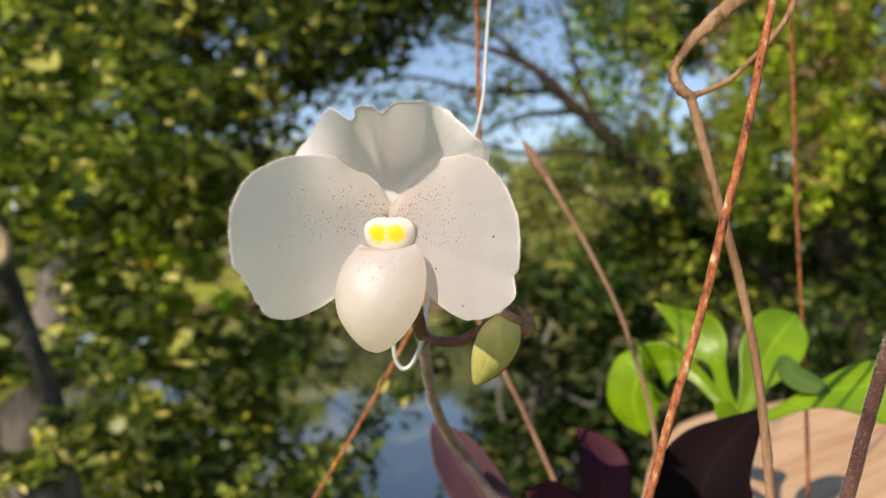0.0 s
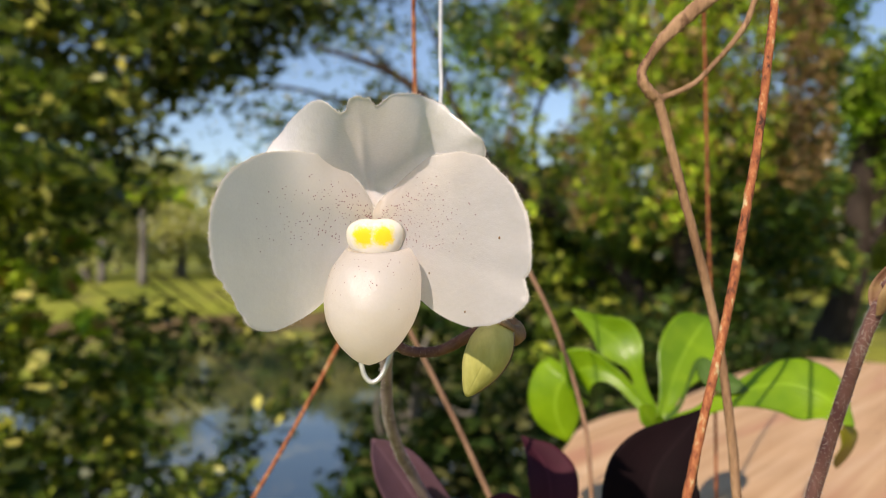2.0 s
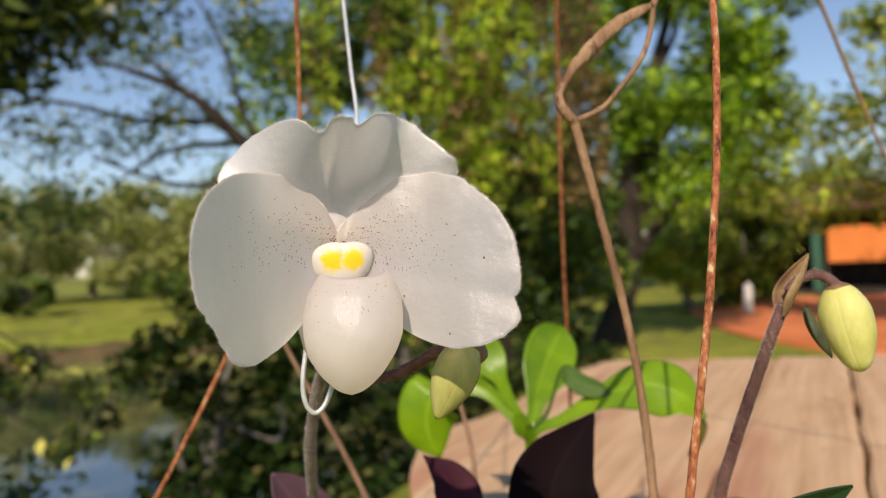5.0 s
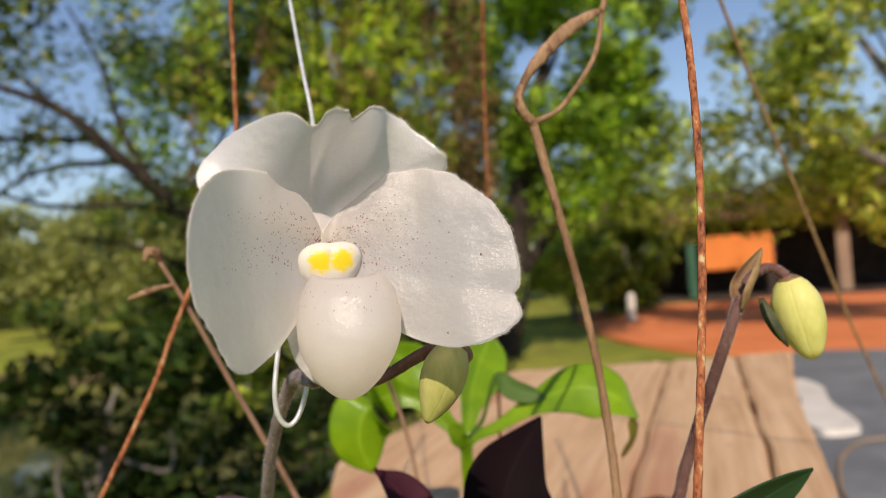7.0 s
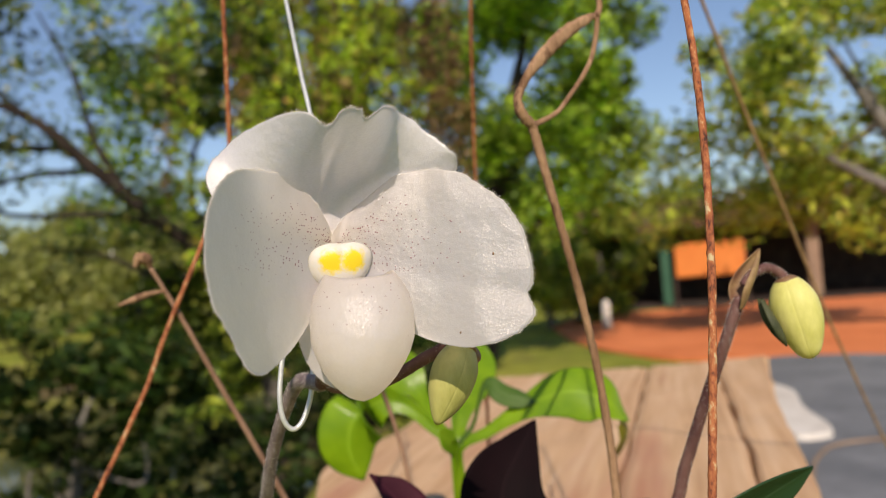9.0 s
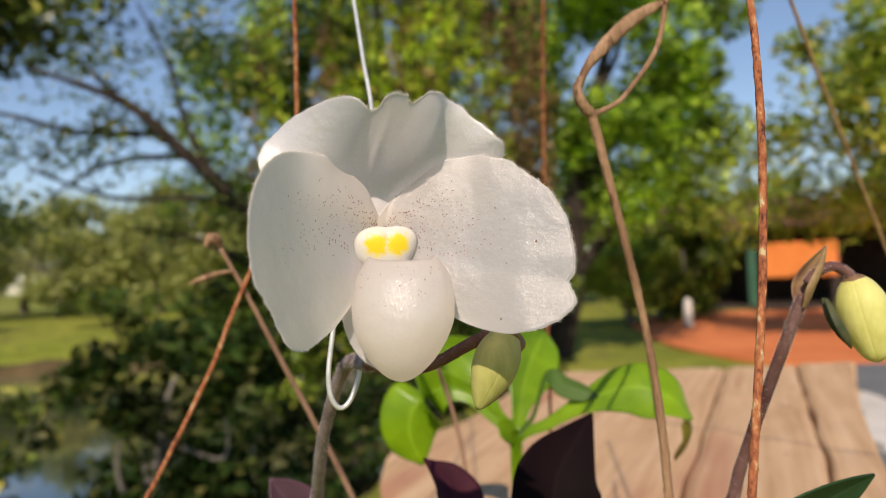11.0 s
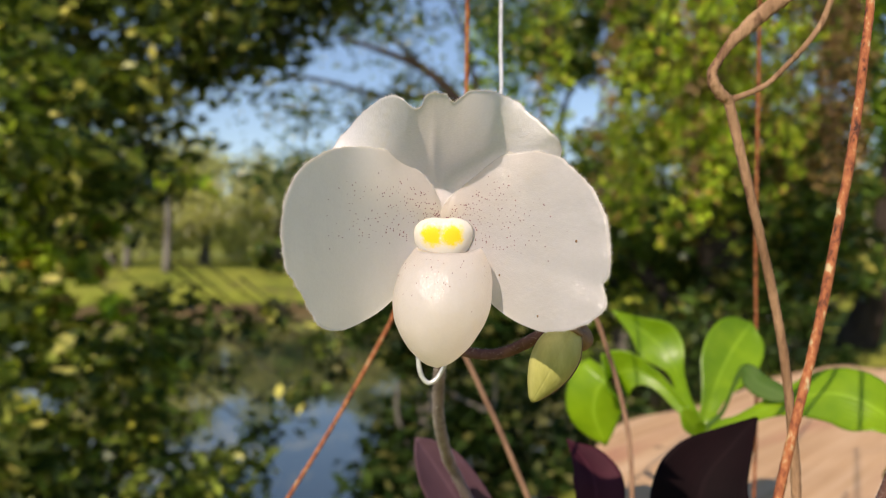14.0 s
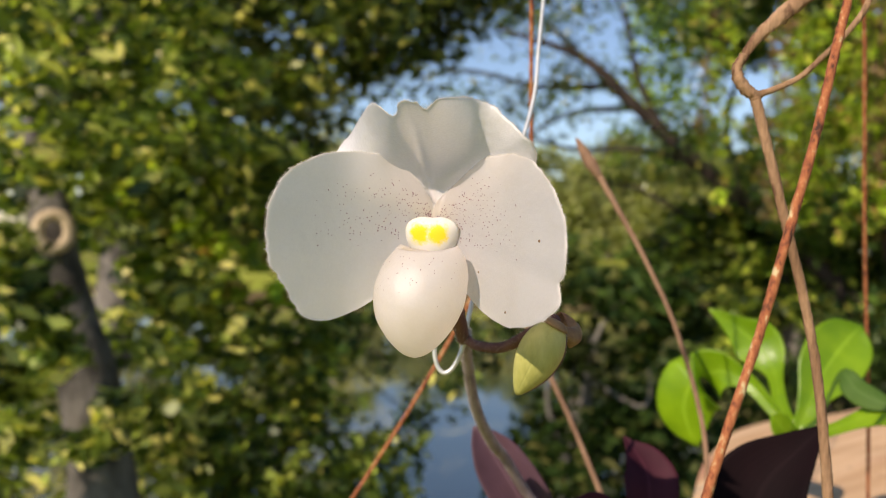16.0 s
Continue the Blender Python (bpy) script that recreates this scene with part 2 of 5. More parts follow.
PURPLE = leaf_green("purple_leaf", (0.040, 0.009, 0.016), (0.075, 0.017, 0.028), 0.6, 0.12, 0.05, 0.15)
BLACKISH = leaf_green("blackish_leaf", (0.004, 0.0015, 0.002), (0.009, 0.003, 0.004), 0.7, 0.08, 0.05, 0.1)
MAUVE = leaf_green("mauve_leaf_back", (0.085, 0.04, 0.055), (0.15, 0.075, 0.10), 0.5)
DARKLEAF = leaf_green("dark_leaf", (0.015, 0.05, 0.016), (0.03, 0.085, 0.03), 0.35)
BOARD = wood_board(-math.atan2(0.65, 0.76))
CLAY = mottled("fired_clay", (0.33, 0.13, 0.07), (0.45, 0.20, 0.11), 30.0, 0.85, 0.2, 0.2, 0.001)
MOSS = mottled("potting_bark", (0.05, 0.03, 0.02), (0.14, 0.09, 0.05), 120.0, 0.9, 0.1, 0.4, 0.004)


# ---- mesh helpers ----
def mesh_of(name, verts, faces, material, smooth=True):
    me = bpy.data.meshes.new(name)
    me.from_pydata([tuple(v) for v in verts], [], faces)
    me.materials.append(material)
    if smooth:
        me.polygons.foreach_set("use_smooth", [True] * len(me.polygons))
    me.update()
    return me


def part(name, bm, material, parent=None, label="", smooth=True):
    """One mesh object, under a thing or a part, from a bmesh or from mesh data."""
    if isinstance(bm, bmesh.types.BMesh):
        me = bpy.data.meshes.new(name)
        bm.to_mesh(me)
        bm.free()
        me.materials.append(material)
        if smooth:
            me.polygons.foreach_set("use_smooth", [True] * len(me.polygons))
    else:
        me = bm
    ob = new(name, me)
    ob.parent = parent
    return tagged(ob, label) if label else ob


def thing(name, label, category, group="", kind=""):
    return tagged(new(name), label, category, group, kind)


def spline(points, n):
    """n points on a Catmull-Rom line through the given ones."""
    p = np.array(points, float)
    p = np.vstack([2 * p[0] - p[1], p, 2 * p[-1] - p[-2]])
    out = []
    for u in np.linspace(0, len(p) - 3, n):
        i = min(int(u), len(p) - 4)
        t, (a, b, c, d) = u - i, p[i : i + 4]
        out.append(0.5 * (2 * b + (c - a) * t + (2 * a - 5 * b + 4 * c - d) * t * t + (3 * b - a - 3 * c + d) * t**3))
    return np.array(out)


def at(table, x):
    """A smooth value at x from rows of (x, value)."""
    xs, ys = zip(*table)
    i = int(np.clip(np.searchsorted(xs, x) - 1, 0, len(xs) - 2))
    t = (x - xs[i]) / (xs[i + 1] - xs[i])
    slope = lambda k: (ys[min(k + 1, len(ys) - 1)] - ys[max(k - 1, 0)]) / (xs[min(k + 1, len(xs) - 1)] - xs[max(k - 1, 0)])
    w = xs[i + 1] - xs[i]
    a, b = slope(i) * w, slope(i + 1) * w
    return (2 * t**3 - 3 * t**2 + 1) * ys[i] + (t**3 - 2 * t**2 + t) * a + (3 * t**2 - 2 * t**3) * ys[i + 1] + (t**3 - t**2) * b


def tube(points, radii, sides=12, steps=40, rough=0.0, flat=1.0, seed=1):
    """Verts and faces of a round bar along a smooth line, with closed, rounded ends."""
    line = spline(points, steps)
    r = np.interp(np.linspace(0, 1, steps), np.linspace(0, 1, len(radii)), radii)
    rng = np.random.default_rng(seed)
    tang = np.gradient(line, axis=0)
    tang /= np.linalg.norm(tang, axis=1)[:, None] + 1e-12
    side = np.cross(tang[0], (0.3, 0.9, 0.31))
    verts, faces = [], []
    for k in range(steps):
        side = side - tang[k] * (side @ tang[k])
        side /= np.linalg.norm(side)
        other = np.cross(tang[k], side)
        for j in range(sides):
            a = 2 * math.pi * j / sides
            rr = r[k] * (1 + rough * rng.normal())
            verts.append(line[k] + rr * (math.cos(a) * side + flat * math.sin(a) * other))
    for k in range(steps - 1):
        for j in range(sides):
            a, b = k * sides + j, k * sides + (j + 1) % sides
            faces.append((a, b, b + sides, a + sides))
    for k, s in ((0, -1), (steps - 1, 1)):
        verts.append(line[k] + s * tang[k] * r[k] * 0.6)
        tip = len(verts) - 1
        for j in range(sides):
            a, b = k * sides + j, k * sides + (j + 1) % sides
            faces.append((b, a, tip) if s < 0 else (a, b, tip))
    return verts, faces


def bar(name, points, radii, material, parent=None, label="", **kw):
    return part(name, mesh_of(name, *tube(points, radii, **kw), material), material, parent, label)


def shell(grid, thick, closed=False):
    """Verts and faces of a thin sheet from a grid of places (rows x columns), rounded at its rim."""
    g = np.array(grid)
    n, m = g.shape[:2]
    du, dv = np.gradient(g, axis=0), np.gradient(g, axis=1)
    nor = np.cross(du, dv)
    ln = np.linalg.norm(nor, axis=2, keepdims=True)
    nor = nor / np.where(ln < 1e-12, 1, ln)
    w = np.full((n, m, 1), thick / 2)
    w[-1] *= 0.45
    if not closed:
        w[:, 0] *= 0.45
        w[:, -1] *= 0.45
    front, back = (g + nor * w).reshape(-1, 3), (g - nor * w).reshape(-1, 3)
    verts, faces = list(front) + list(back), []
    o = n * m
    for i in range(n - 1):
        for j in range(m if closed else m - 1):
            a, b, c, d = i * m + j, i * m + (j + 1) % m, (i + 1) * m + (j + 1) % m, (i + 1) * m + j
            faces += [(a, d, c, b), (o + a, o + b, o + c, o + d)]
    rim = [(n - 1) * m + j for j in range(m)]
    if not closed:
        rim = [i * m for i in range(n)] + rim[1:] + [i * m + m - 1 for i in range(n - 2, -1, -1)]
    else:
        rim.append(rim[0])
    for a, b in zip(rim, rim[1:]):
        faces.append((a, o + a, o + b, b))
    return verts, faces


def hairs(name, roots, ways, length, width, material, parent, seed):
    """Fine hairs, each a three-sided spike, as one mesh."""
    rng = np.random.default_rng(seed)
    verts, faces = [], []
    for p, w in zip(roots, ways):
        w = np.array(w) + rng.normal(0, 0.35, 3)
        w /= np.linalg.norm(w)
        a = np.cross(w, rng.normal(0, 1, 3))
        a /= np.linalg.norm(a)
        b = np.cross(w, a)
        k, h = len(verts), length * rng.uniform(0.5, 1.2)
        verts += [p + width * a, p - width * 0.5 * a + width * 0.87 * b, p - width * 0.5 * a - width * 0.87 * b, p + w * h]
        faces += [(k, k + 1, k + 3), (k + 1, k + 2, k + 3), (k + 2, k, k + 3)]
    return tagged(part(name, mesh_of(name, verts, faces, material), material, parent), kind="stuff")


def hairy_bar(name, points, radii, parent, count, length, seed, label="", material=None):
    """A stalk with fine down standing off it."""
    ob = bar(name, points, radii, material or STALK, parent, label, sides=14, steps=48, rough=0.02, seed=seed)
    rng = np.random.default_rng(seed)
    line = spline(points, 200)
    tang = np.gradient(line, axis=0)
    roots, ways = [], []
    for _ in range(count):
        u = rng.uniform()
        k = int(u * 199)
        w = np.cross(tang[k], rng.normal(0, 1, 3))
        w /= np.linalg.norm(w)
        roots.append(line[k] + w * np.interp(u, np.linspace(0, 1, len(radii)), radii) * 0.95)
        ways.append(w)
    hairs("down", roots, ways, length, 0.000036, HAIR, ob, seed + 1)
    return ob


# ---- the orchid flower ----
C = np.array((0.0, 0.0, 1.4))  # heart of the flower


def rise(z, start, width=0.006):
    """Nothing below start, growing evenly above it, with a soft bend between."""
    return width * math.log1p(math.exp((z - start) / width))


def ease(t):
    """A smooth step from 0 to 1."""
    t = min(1, max(0, t))
    return t * t * (3 - 2 * t)


def petal_left(x, z):
    """Nearly flat by the heart, its outer half cupped forward, the lower corner most."""
    fold = rise(0.55 * x - 0.5 * z + 0.0015, 0.0, 0.0015) * min(1, max(0, (-x - 0.003) / 0.008))
    flat = at([(-0.045, -0.0245), (-0.040, -0.0228), (-0.036, -0.0190), (-0.032, -0.0147), (-0.028, -0.0103), (-0.024, -0.0062), (-0.020, -0.0030), (-0.015, -0.0003), (-0.009, 0.0022), (0.0, 0.0040), (0.01, 0.0045)], x)
    return flat - 0.30 * rise(-z, 0.006, 0.003) - 0.12 * fold - 0.10 * rise(z, 0.010, 0.003) * ease((x + 0.018) / 0.012)


def petal_right(x, z):
    """Sweeping forward from the heart; the upper margin lies back, a fold runs to the lower tip."""
    fold = rise(-(z + 0.002) - 0.55 * (x - 0.011), 0.0, 0.0012) * min(1, max(0, (x - 0.004) / 0.008))
    swept = at([(-0.01, 0.0045), (0.0, 0.0040), (0.006, 0.0005), (0.012, -0.0045), (0.019, -0.0115), (0.0235, -0.0180), (0.028, -0.0232), (0.033, -0.0285), (0.040, -0.0340)], x)
    return swept + 0.20 * z * ease((x - 0.006) / 0.02) - 0.16 * fold


def dorsal(x, z):
    """The hood: it leans forward over the heart, both lobes laid back at their margins, the left one most."""
    t = max(0, (z - 0.011) / 0.019)
    crease = 0.0010 * math.exp(-(((x + 0.20 * (z - 0.007)) / 0.0012) ** 2)) * min(1, max(0, (0.029 - z) / 0.008))
    reach = 0.050 - 0.022 * ease((x + 0.010) / 0.040) - 0.036 * ease((-x + 0.004) / 0.036)
    y = 0.005 - reach * math.tanh(0.027 * t**1.7 / reach) * 1.05 + 0.009 * ease((-x - 0.007) / 0.021) * t - 0.0115 * ease((x - 0.010) / 0.017) * ease((z - 0.004) / 0.016) + crease
    way = math.degrees(math.atan2(z - 0.004, x))
    out = math.hypot(x / 0.031, (z - 0.004) / 0.0275)
    curl = rise(out, 0.78, 0.09)
    return y + curl * (0.040 * math.exp(-(((way - 60) / 22) ** 2)) + 0.036 * math.exp(-(((way - 136) / 19) ** 2)))


def petal_grid(base, outline, depth, ripple, seed, rows=44, cols=220):
    """A petal: an outline in polar form round its base, cupped by depth(x, z), with a waved margin."""
    lo, hi = outline[0][0], outline[-1][0]
    noise.seed_set(seed)
    grid = []
    for i in range(rows):
        s = 0.04 + 0.96 * (i / (rows - 1)) ** 0.9
        row = []
        for j in range(cols):
            a = lo + (hi - lo) * j / (cols - 1)
            r = at(outline, a) * 0.001 * s
            r *= 1 + s**8 * (0.007 * noise.noise((a * 0.35, seed, 0.5)) + 0.0022 * noise.noise((a * 1.1, seed, 2.5)))
            x, z = base[0] + r * math.cos(radians(a)), base[1] + r * math.sin(radians(a))
            wave = ripple * s**4 * noise.noise((a * 0.075, seed, 1.7)) + 0.0004 * s * noise.noise((x * 120, z * 120, seed))
            row.append(C + (x, depth(x, z) + wave, z))
        grid.append(row)
    return grid


LEFT = [(80, 6), (88, 9.0), (97, 12.6), (106.4, 17.3), (114.7, 21.9), (121.4, 25.6), (127.8, 28.5), (133.8, 31.1), (139.5, 33.5), (143.8, 35.2), (150.1, 36.8), (156.2, 38.2), (166.6, 38.8), (178.1, 38.8), (185.0, 38.5), (191.4, 38.2), (195.1, 37.2), (201.8, 36.5), (208.2, 36.3), (213.9, 36.1), (218.3, 34.6), (222.0, 32.2), (224.7, 29.0), (228.4, 23.9), (231, 19.0), (236, 10)]
RIGHT = [(-60, 10), (-57, 16.0), (-54.5, 21.0), (-52.1, 24.0), (-49.2, 26.9), (-46.4, 29.0), (-40.6, 31.2), (-35.5, 32.8), (-30.4, 34.0), (-26.0, 34.8), (-22.7, 34.7), (-19.6, 33.7), (-16.8, 33.0), (-14.2, 33.5), (-8.8, 33.3), (7.7, 33.0), (23.6, 32.5), (31.6, 32.4), (38.6, 31.9), (42.9, 31.0), (48.1, 29.5), (53.1, 27.2), (57.9, 25.0), (61.6, 21.5), (67.0, 17.1), (76, 12.8), (88, 9.6), (97, 7)]
TOP = [(16, 24), (23, 29), (29.0, 31.5), (31.9, 31.9), (35.3, 31.9), (40.3, 31.3), (47.1, 31.5), (52.6, 31.6), (58.6, 32.3), (64.1, 32.0), (70.4, 31.2), (75.9, 29.9), (81.2, 28.7), (85.2, 27.6), (88.0, 26.4), (90.6, 25.8), (93.0, 26.1), (94.8, 27.1), (97.0, 27.2), (100.1, 27.7), (103.5, 27.8), (105.3, 27.3), (105.9, 26.4), (107.9, 25.7), (110.8, 26.3), (113.1, 28.0), (115.2, 30.0), (118.3, 31.5), (120.8, 32.3), (124.7, 32.8), (129.3, 33.1), (135.6, 32.9), (143.4, 32.8), (149.4, 32.5), (160, 28)]

flower = thing("orchid_flower", "white slipper orchid flower with purple specks and yellow-spotted heart", "orchid")


def sheet(grid, roll):
    """Verts and faces of a petal skin whose margin is rolled back into a rounded lip."""
    g = [np.array(row) for row in grid]
    out = g[-1] - g[-2]
    out /= np.linalg.norm(out, axis=1)[:, None] + 1e-12
    for k in (0.35, 0.8, 1.2):
        g.append(g[len(grid) - 1] + out * roll * 0.35 * math.sin(k * 2.4) + np.array((0, roll * k, 0)))
    n, m = len(g), len(g[0])
    faces = [(i * m + j, (i + 1) * m + j, (i + 1) * m + j + 1, i * m + j + 1) for i in range(n - 1) for j in range(m - 1)]
    return list(np.vstack(g)), faces


def add_petal(name, base, outline, depth, ripple, seed, label, skin=None):
    grid = petal_grid(base, outline, depth, ripple, seed)
    ob = part(name, mesh_of(name, *sheet(grid, 0.00032), skin or WHITE), skin or WHITE, flower, label)
    g = np.array(grid)
    rng = np.random.default_rng(seed)
    rim, inner = g[-1], g[-3]
    roots, ways = [], []
    for _ in range(800):
        u = rng.uniform(3, len(rim) - 4)
        k, t = int(u), u % 1
        p = rim[k] * (1 - t) + rim[k + 1] * t
        w = rim[k] - inner[k]
        roots.append(p)
        ways.append(w / np.linalg.norm(w))
    hairs("fringe", roots, ways, 0.0008, 0.00004, HAIR, ob, seed + 5)
    return ob, g


def specks(ob, g, near, far, lo, hi, count, seed):
    """Small purple flecks in rows along the veins of a petal, joined."""
    rng = np.random.default_rng(seed)
    verts, faces = [], []
    n, m = g.shape[:2]
    nor = np.cross(np.gradient(g, axis=0), np.gradient(g, axis=1))
    nor /= np.linalg.norm(nor, axis=2, keepdims=True) + 1e-15
    if nor[n // 2, m // 2] @ np.array((0, -1, 0)) < 0:
        nor = -nor
    for _ in range(count):
        i = int(n * (near + (far - near) * rng.beta(1.0, 1.4)))
        vein = round(rng.uniform(lo, hi) * 24) / 24 + rng.normal(0, 0.016)
        j = int(np.clip(vein, 0.01, 0.99) * (m - 1))
        p, q = g[i, j], nor[i, j]
        a = g[min(i + 1, n - 1), j] - g[i - 1, j]
        a /= np.linalg.norm(a)
        b = np.cross(q, a)
        r = rng.uniform(0.00005, 0.00015)
        k = len(verts)
        for c in range(7):
            t = 2 * math.pi * c / 7
            verts.append(p + q * 0.00007 + r * (1.25 * math.cos(t) * a + math.sin(t) * b))
        verts.append(p + q * 0.00014)
        faces += [(k + c, k + (c + 1) % 7, k + 7) for c in range(7)]
    tagged(part("speckling", mesh_of("speckling", verts, faces, SPECK), SPECK, ob), kind="stuff")


dorsal_sepal, _ = add_petal("dorsal_sepal", (0, 0.004), TOP, dorsal, 0.0012, 3, "broad white hooded sepal with a notched tip", HOOD_WHITE)
left_petal, left_grid = add_petal("petal", (0, -0.002), LEFT, petal_left, 0.0010, 7, "")
right_petal, right_grid = add_petal("petal", (0.001, -0.002), RIGHT, petal_right, 0.0013, 11, "")
specks(left_petal, left_grid, 0.16, 0.76, 0.03, 0.66, 280, 21)
specks(right_petal, right_grid, 0.16, 0.74, 0.32, 0.93, 260, 22)

def blemish(parent, g, x, z, r):
    """A small brown fleck lying on a petal at the given place across it."""
    k = np.argmin((g[..., 0] - C[0] - x) ** 2 + (g[..., 2] - C[2] - z) ** 2)
    bm = bmesh.new()
    bmesh.ops.create_uvsphere(bm, u_segments=10, v_segments=6, radius=r)
    bm.transform(Matrix.Translation(g.reshape(-1, 3)[k] + np.array((0, -0.0001, 0))) @ Matrix.Diagonal((1, 0.5, 1.2, 1)))
    part("blemish", bm, BUD_TOP, parent, "tiny brown blemish")


for x, z, r in ((0.028, -0.002, 0.00030), (0.0135, -0.0105, 0.00022), (0.0205, -0.0195, 0.00026)):
    blemish(right_petal, right_grid, x, z, r)

# the pouch leans forward; its axis runs from the rim to the tip
FACE = np.array((-0.28, -0.96, 0.0))
POUCH = [(0.0, 8.4), (0.05, 9.4), (0.15, 10.9), (0.34, 11.8), (0.60, 10.8), (0.80, 7.7), (0.90, 5.2), (0.97, 2.6), (1.0, 0.05)]
top, tip = C + (0.0004, -0.0088, -0.0050), C + (-0.0022, -0.0118, -0.0328)
right_way = np.cross(FACE, (0, 0, 1))
verts, faces = [], []
rings, sides = 36, 48
for i in range(rings):
    s = i / (rings - 1)
    s = 1 - (1 - s) ** 1.35
    c = top + (tip - top) * s + FACE * 0.0018 * math.sin(math.pi * s)
    w = at(POUCH, s) * 0.001
    for j in range(sides):
        a = 2 * math.pi * j / sides
        out, fwd = math.cos(a), math.sin(a)
        lift = -0.0010 * max(0, -fwd) * (1 - s) ** 3 - 0.0008 * max(0, fwd) * (1 - s) ** 6 + 0.0006 * abs(out) ** 6 * (1 - s) ** 10
        lump = 1 + 0.022 * noise.noise((out * 1.6, fwd * 1.6, s * 5)) + 0.012 * noise.noise((out * 4, fwd * 4, s * 11))
        verts.append(c + right_way * w * lump * out + FACE * w * 1.06 * lump * fwd + np.array((0, 0, lift)))
for i in range(rings - 1):
    for j in range(sides):
        a, b = i * sides + j, i * sides + (j + 1) % sides
        faces.append((a, b, b + sides, a + sides))
# the rim rolls inward
inner = len(verts)
for k, (shrink, drop) in enumerate(((0.93, 0.0006), (0.82, -0.0004), (0.78, -0.006))):
    for j in range(sides):
        v = np.array(verts[j])
        c = top + (0, 0, 0.0002)
        p = c + (v - c) * shrink
        p[2] = v[2] + drop
        verts.append(p)
for k in range(3):
    for j in range(sides):
        a, b = (j, (j + 1) % sides) if k == 0 else (inner + (k - 1) * sides + j, inner + (k - 1) * sides + (j + 1) % sides)
        c, d = inner + k * sides + (j + 1) % sides, inner + k * sides + j
        faces.append((b, a, d, c))
pouch = part("pouch", mesh_of("pouch", verts, faces, WHITE), WHITE, flower, "glossy white egg-shaped slipper pouch")
rng = np.random.default_rng(5)
verts, faces = [], []
for _ in range(46):
    s, a = rng.beta(1.2, 2.6) * 0.5 + 0.05, rng.uniform(0.25, math.pi - 0.25)
    c = top + (tip - top) * s + FACE * 0.0018 * math.sin(math.pi * s)
    w = at(POUCH, s) * 0.001
    p = c + right_way * w * math.cos(a) + FACE * w * 1.06 * math.sin(a)
    q = right_way * math.cos(a) + FACE * math.sin(a)
    b = np.cross(q, (0, 0, 1))
    u = np.cross(b, q)
    k, r = len(verts), rng.uniform(0.00006, 0.00013)
    verts += [p + q * 0.00006 + r * (math.cos(t) * b + math.sin(t) * u) for t in np.linspace(0, 2 * math.pi, 7)[:6]] + [p + q * 0.00012]
    faces += [(k + c2, k + (c2 + 1) % 6, k + 6) for c2 in range(6)]
tagged(part("speckling", mesh_of("speckling", verts, faces, SPECK), SPECK, pouch), kind="stuff")


def dome(name, centre, across, up, out, size, material, parent, label="", lobes=0.0, count=0, seed=1, flat=2.4):
    """A cushion-shaped shield: round in outline, flat behind, swelling in front."""
    rng = np.random.default_rng(seed)
    rows, cols = 14, 48
    verts, faces = [], []
    ph = rng.uniform(0, 6)
    for i in range(rows):
        s = i / (rows - 1)
        for j in range(cols):
            a = 2 * math.pi * j / cols
            r = 1 + lobes * math.cos(count * a + ph) + 0.35 * lobes * math.cos((2 * count + 3) * a)
            rr = s * r
            h = (1 - s**flat) ** 0.6 if s < 1 else 0
            verts.append(centre + across * size[0] * rr * math.cos(a) + up * size[1] * rr * math.sin(a) + out * size[2] * h)
    for i in range(rows - 1):
        for j in range(cols):
            a, b = i * cols + j, i * cols + (j + 1) % cols
            faces.append((a, a + cols, b + cols, b))
    o = len(verts)
    verts.append(centre - out * size[2] * 0.4)
    faces += [((rows - 1) * cols + (j + 1) % cols, (rows - 1) * cols + j, o) for j in range(cols)]
    return part(name, mesh_of(name, verts, faces, material), material, parent, label)


UP = np.array((0.0, -0.25, 0.97))
OUT = np.cross(right_way, UP)
OUT = OUT if OUT @ FACE > 0 else -OUT
heart = C + (0.0002, -0.0006, -0.0014)
SHIELD = staminode_skin([tuple(heart - right_way * 0.0026 + OUT * 0.0014 + UP * 0.0008), tuple(heart + right_way * 0.0026 + OUT * 0.0014 + UP * 0.0008)])
verts, faces, rows, cols = [], [], 22, 72
for i in range(rows):
    s = i / (rows - 1)
    for j in range(cols):
        a = 2 * math.pi * j / cols
        ca, sa = math.cos(a), math.sin(a)
        wide = 0.0078 * (1 + 0.06 * sa) - 0.0012 * max(0, -sa) ** 2
        tall = 0.0052 if sa > 0 else 0.0066
        notch = (1 + 0.06 * math.sin(2 * a) ** 2) * (1 - 0.09 * math.exp(-(((a - math.pi / 2) / 0.24) ** 2))) + 0.03 * math.exp(-(((a - 1.5 * math.pi) / 0.5) ** 2))
        x, y = s * wide * ca * notch, s * tall * sa * notch
        h = 0.0017 * (1 - s**2.6) - 0.0005 * math.exp(-((x / 0.0008) ** 2)) * max(0, 1 - s * s) * ease(y / 0.004 + 0.2) - 0.0012 * s**8
        verts.append(heart + right_way * x + UP * y + OUT * h)
for i in range(rows - 1):
    for j in range(cols):
        a, b_ = i * cols + j, i * cols + (j + 1) % cols
        faces.append((a, a + cols, b_ + cols, b_))
k = len(verts)
verts.append(heart - OUT * 0.004)
faces += [((rows - 1) * cols + (j + 1) % cols, (rows - 1) * cols + j, k) for j in range(cols)]
part("staminode", mesh_of("staminode", verts, faces, SHIELD), SHIELD, flower, "white shield with two soft yellow spots")

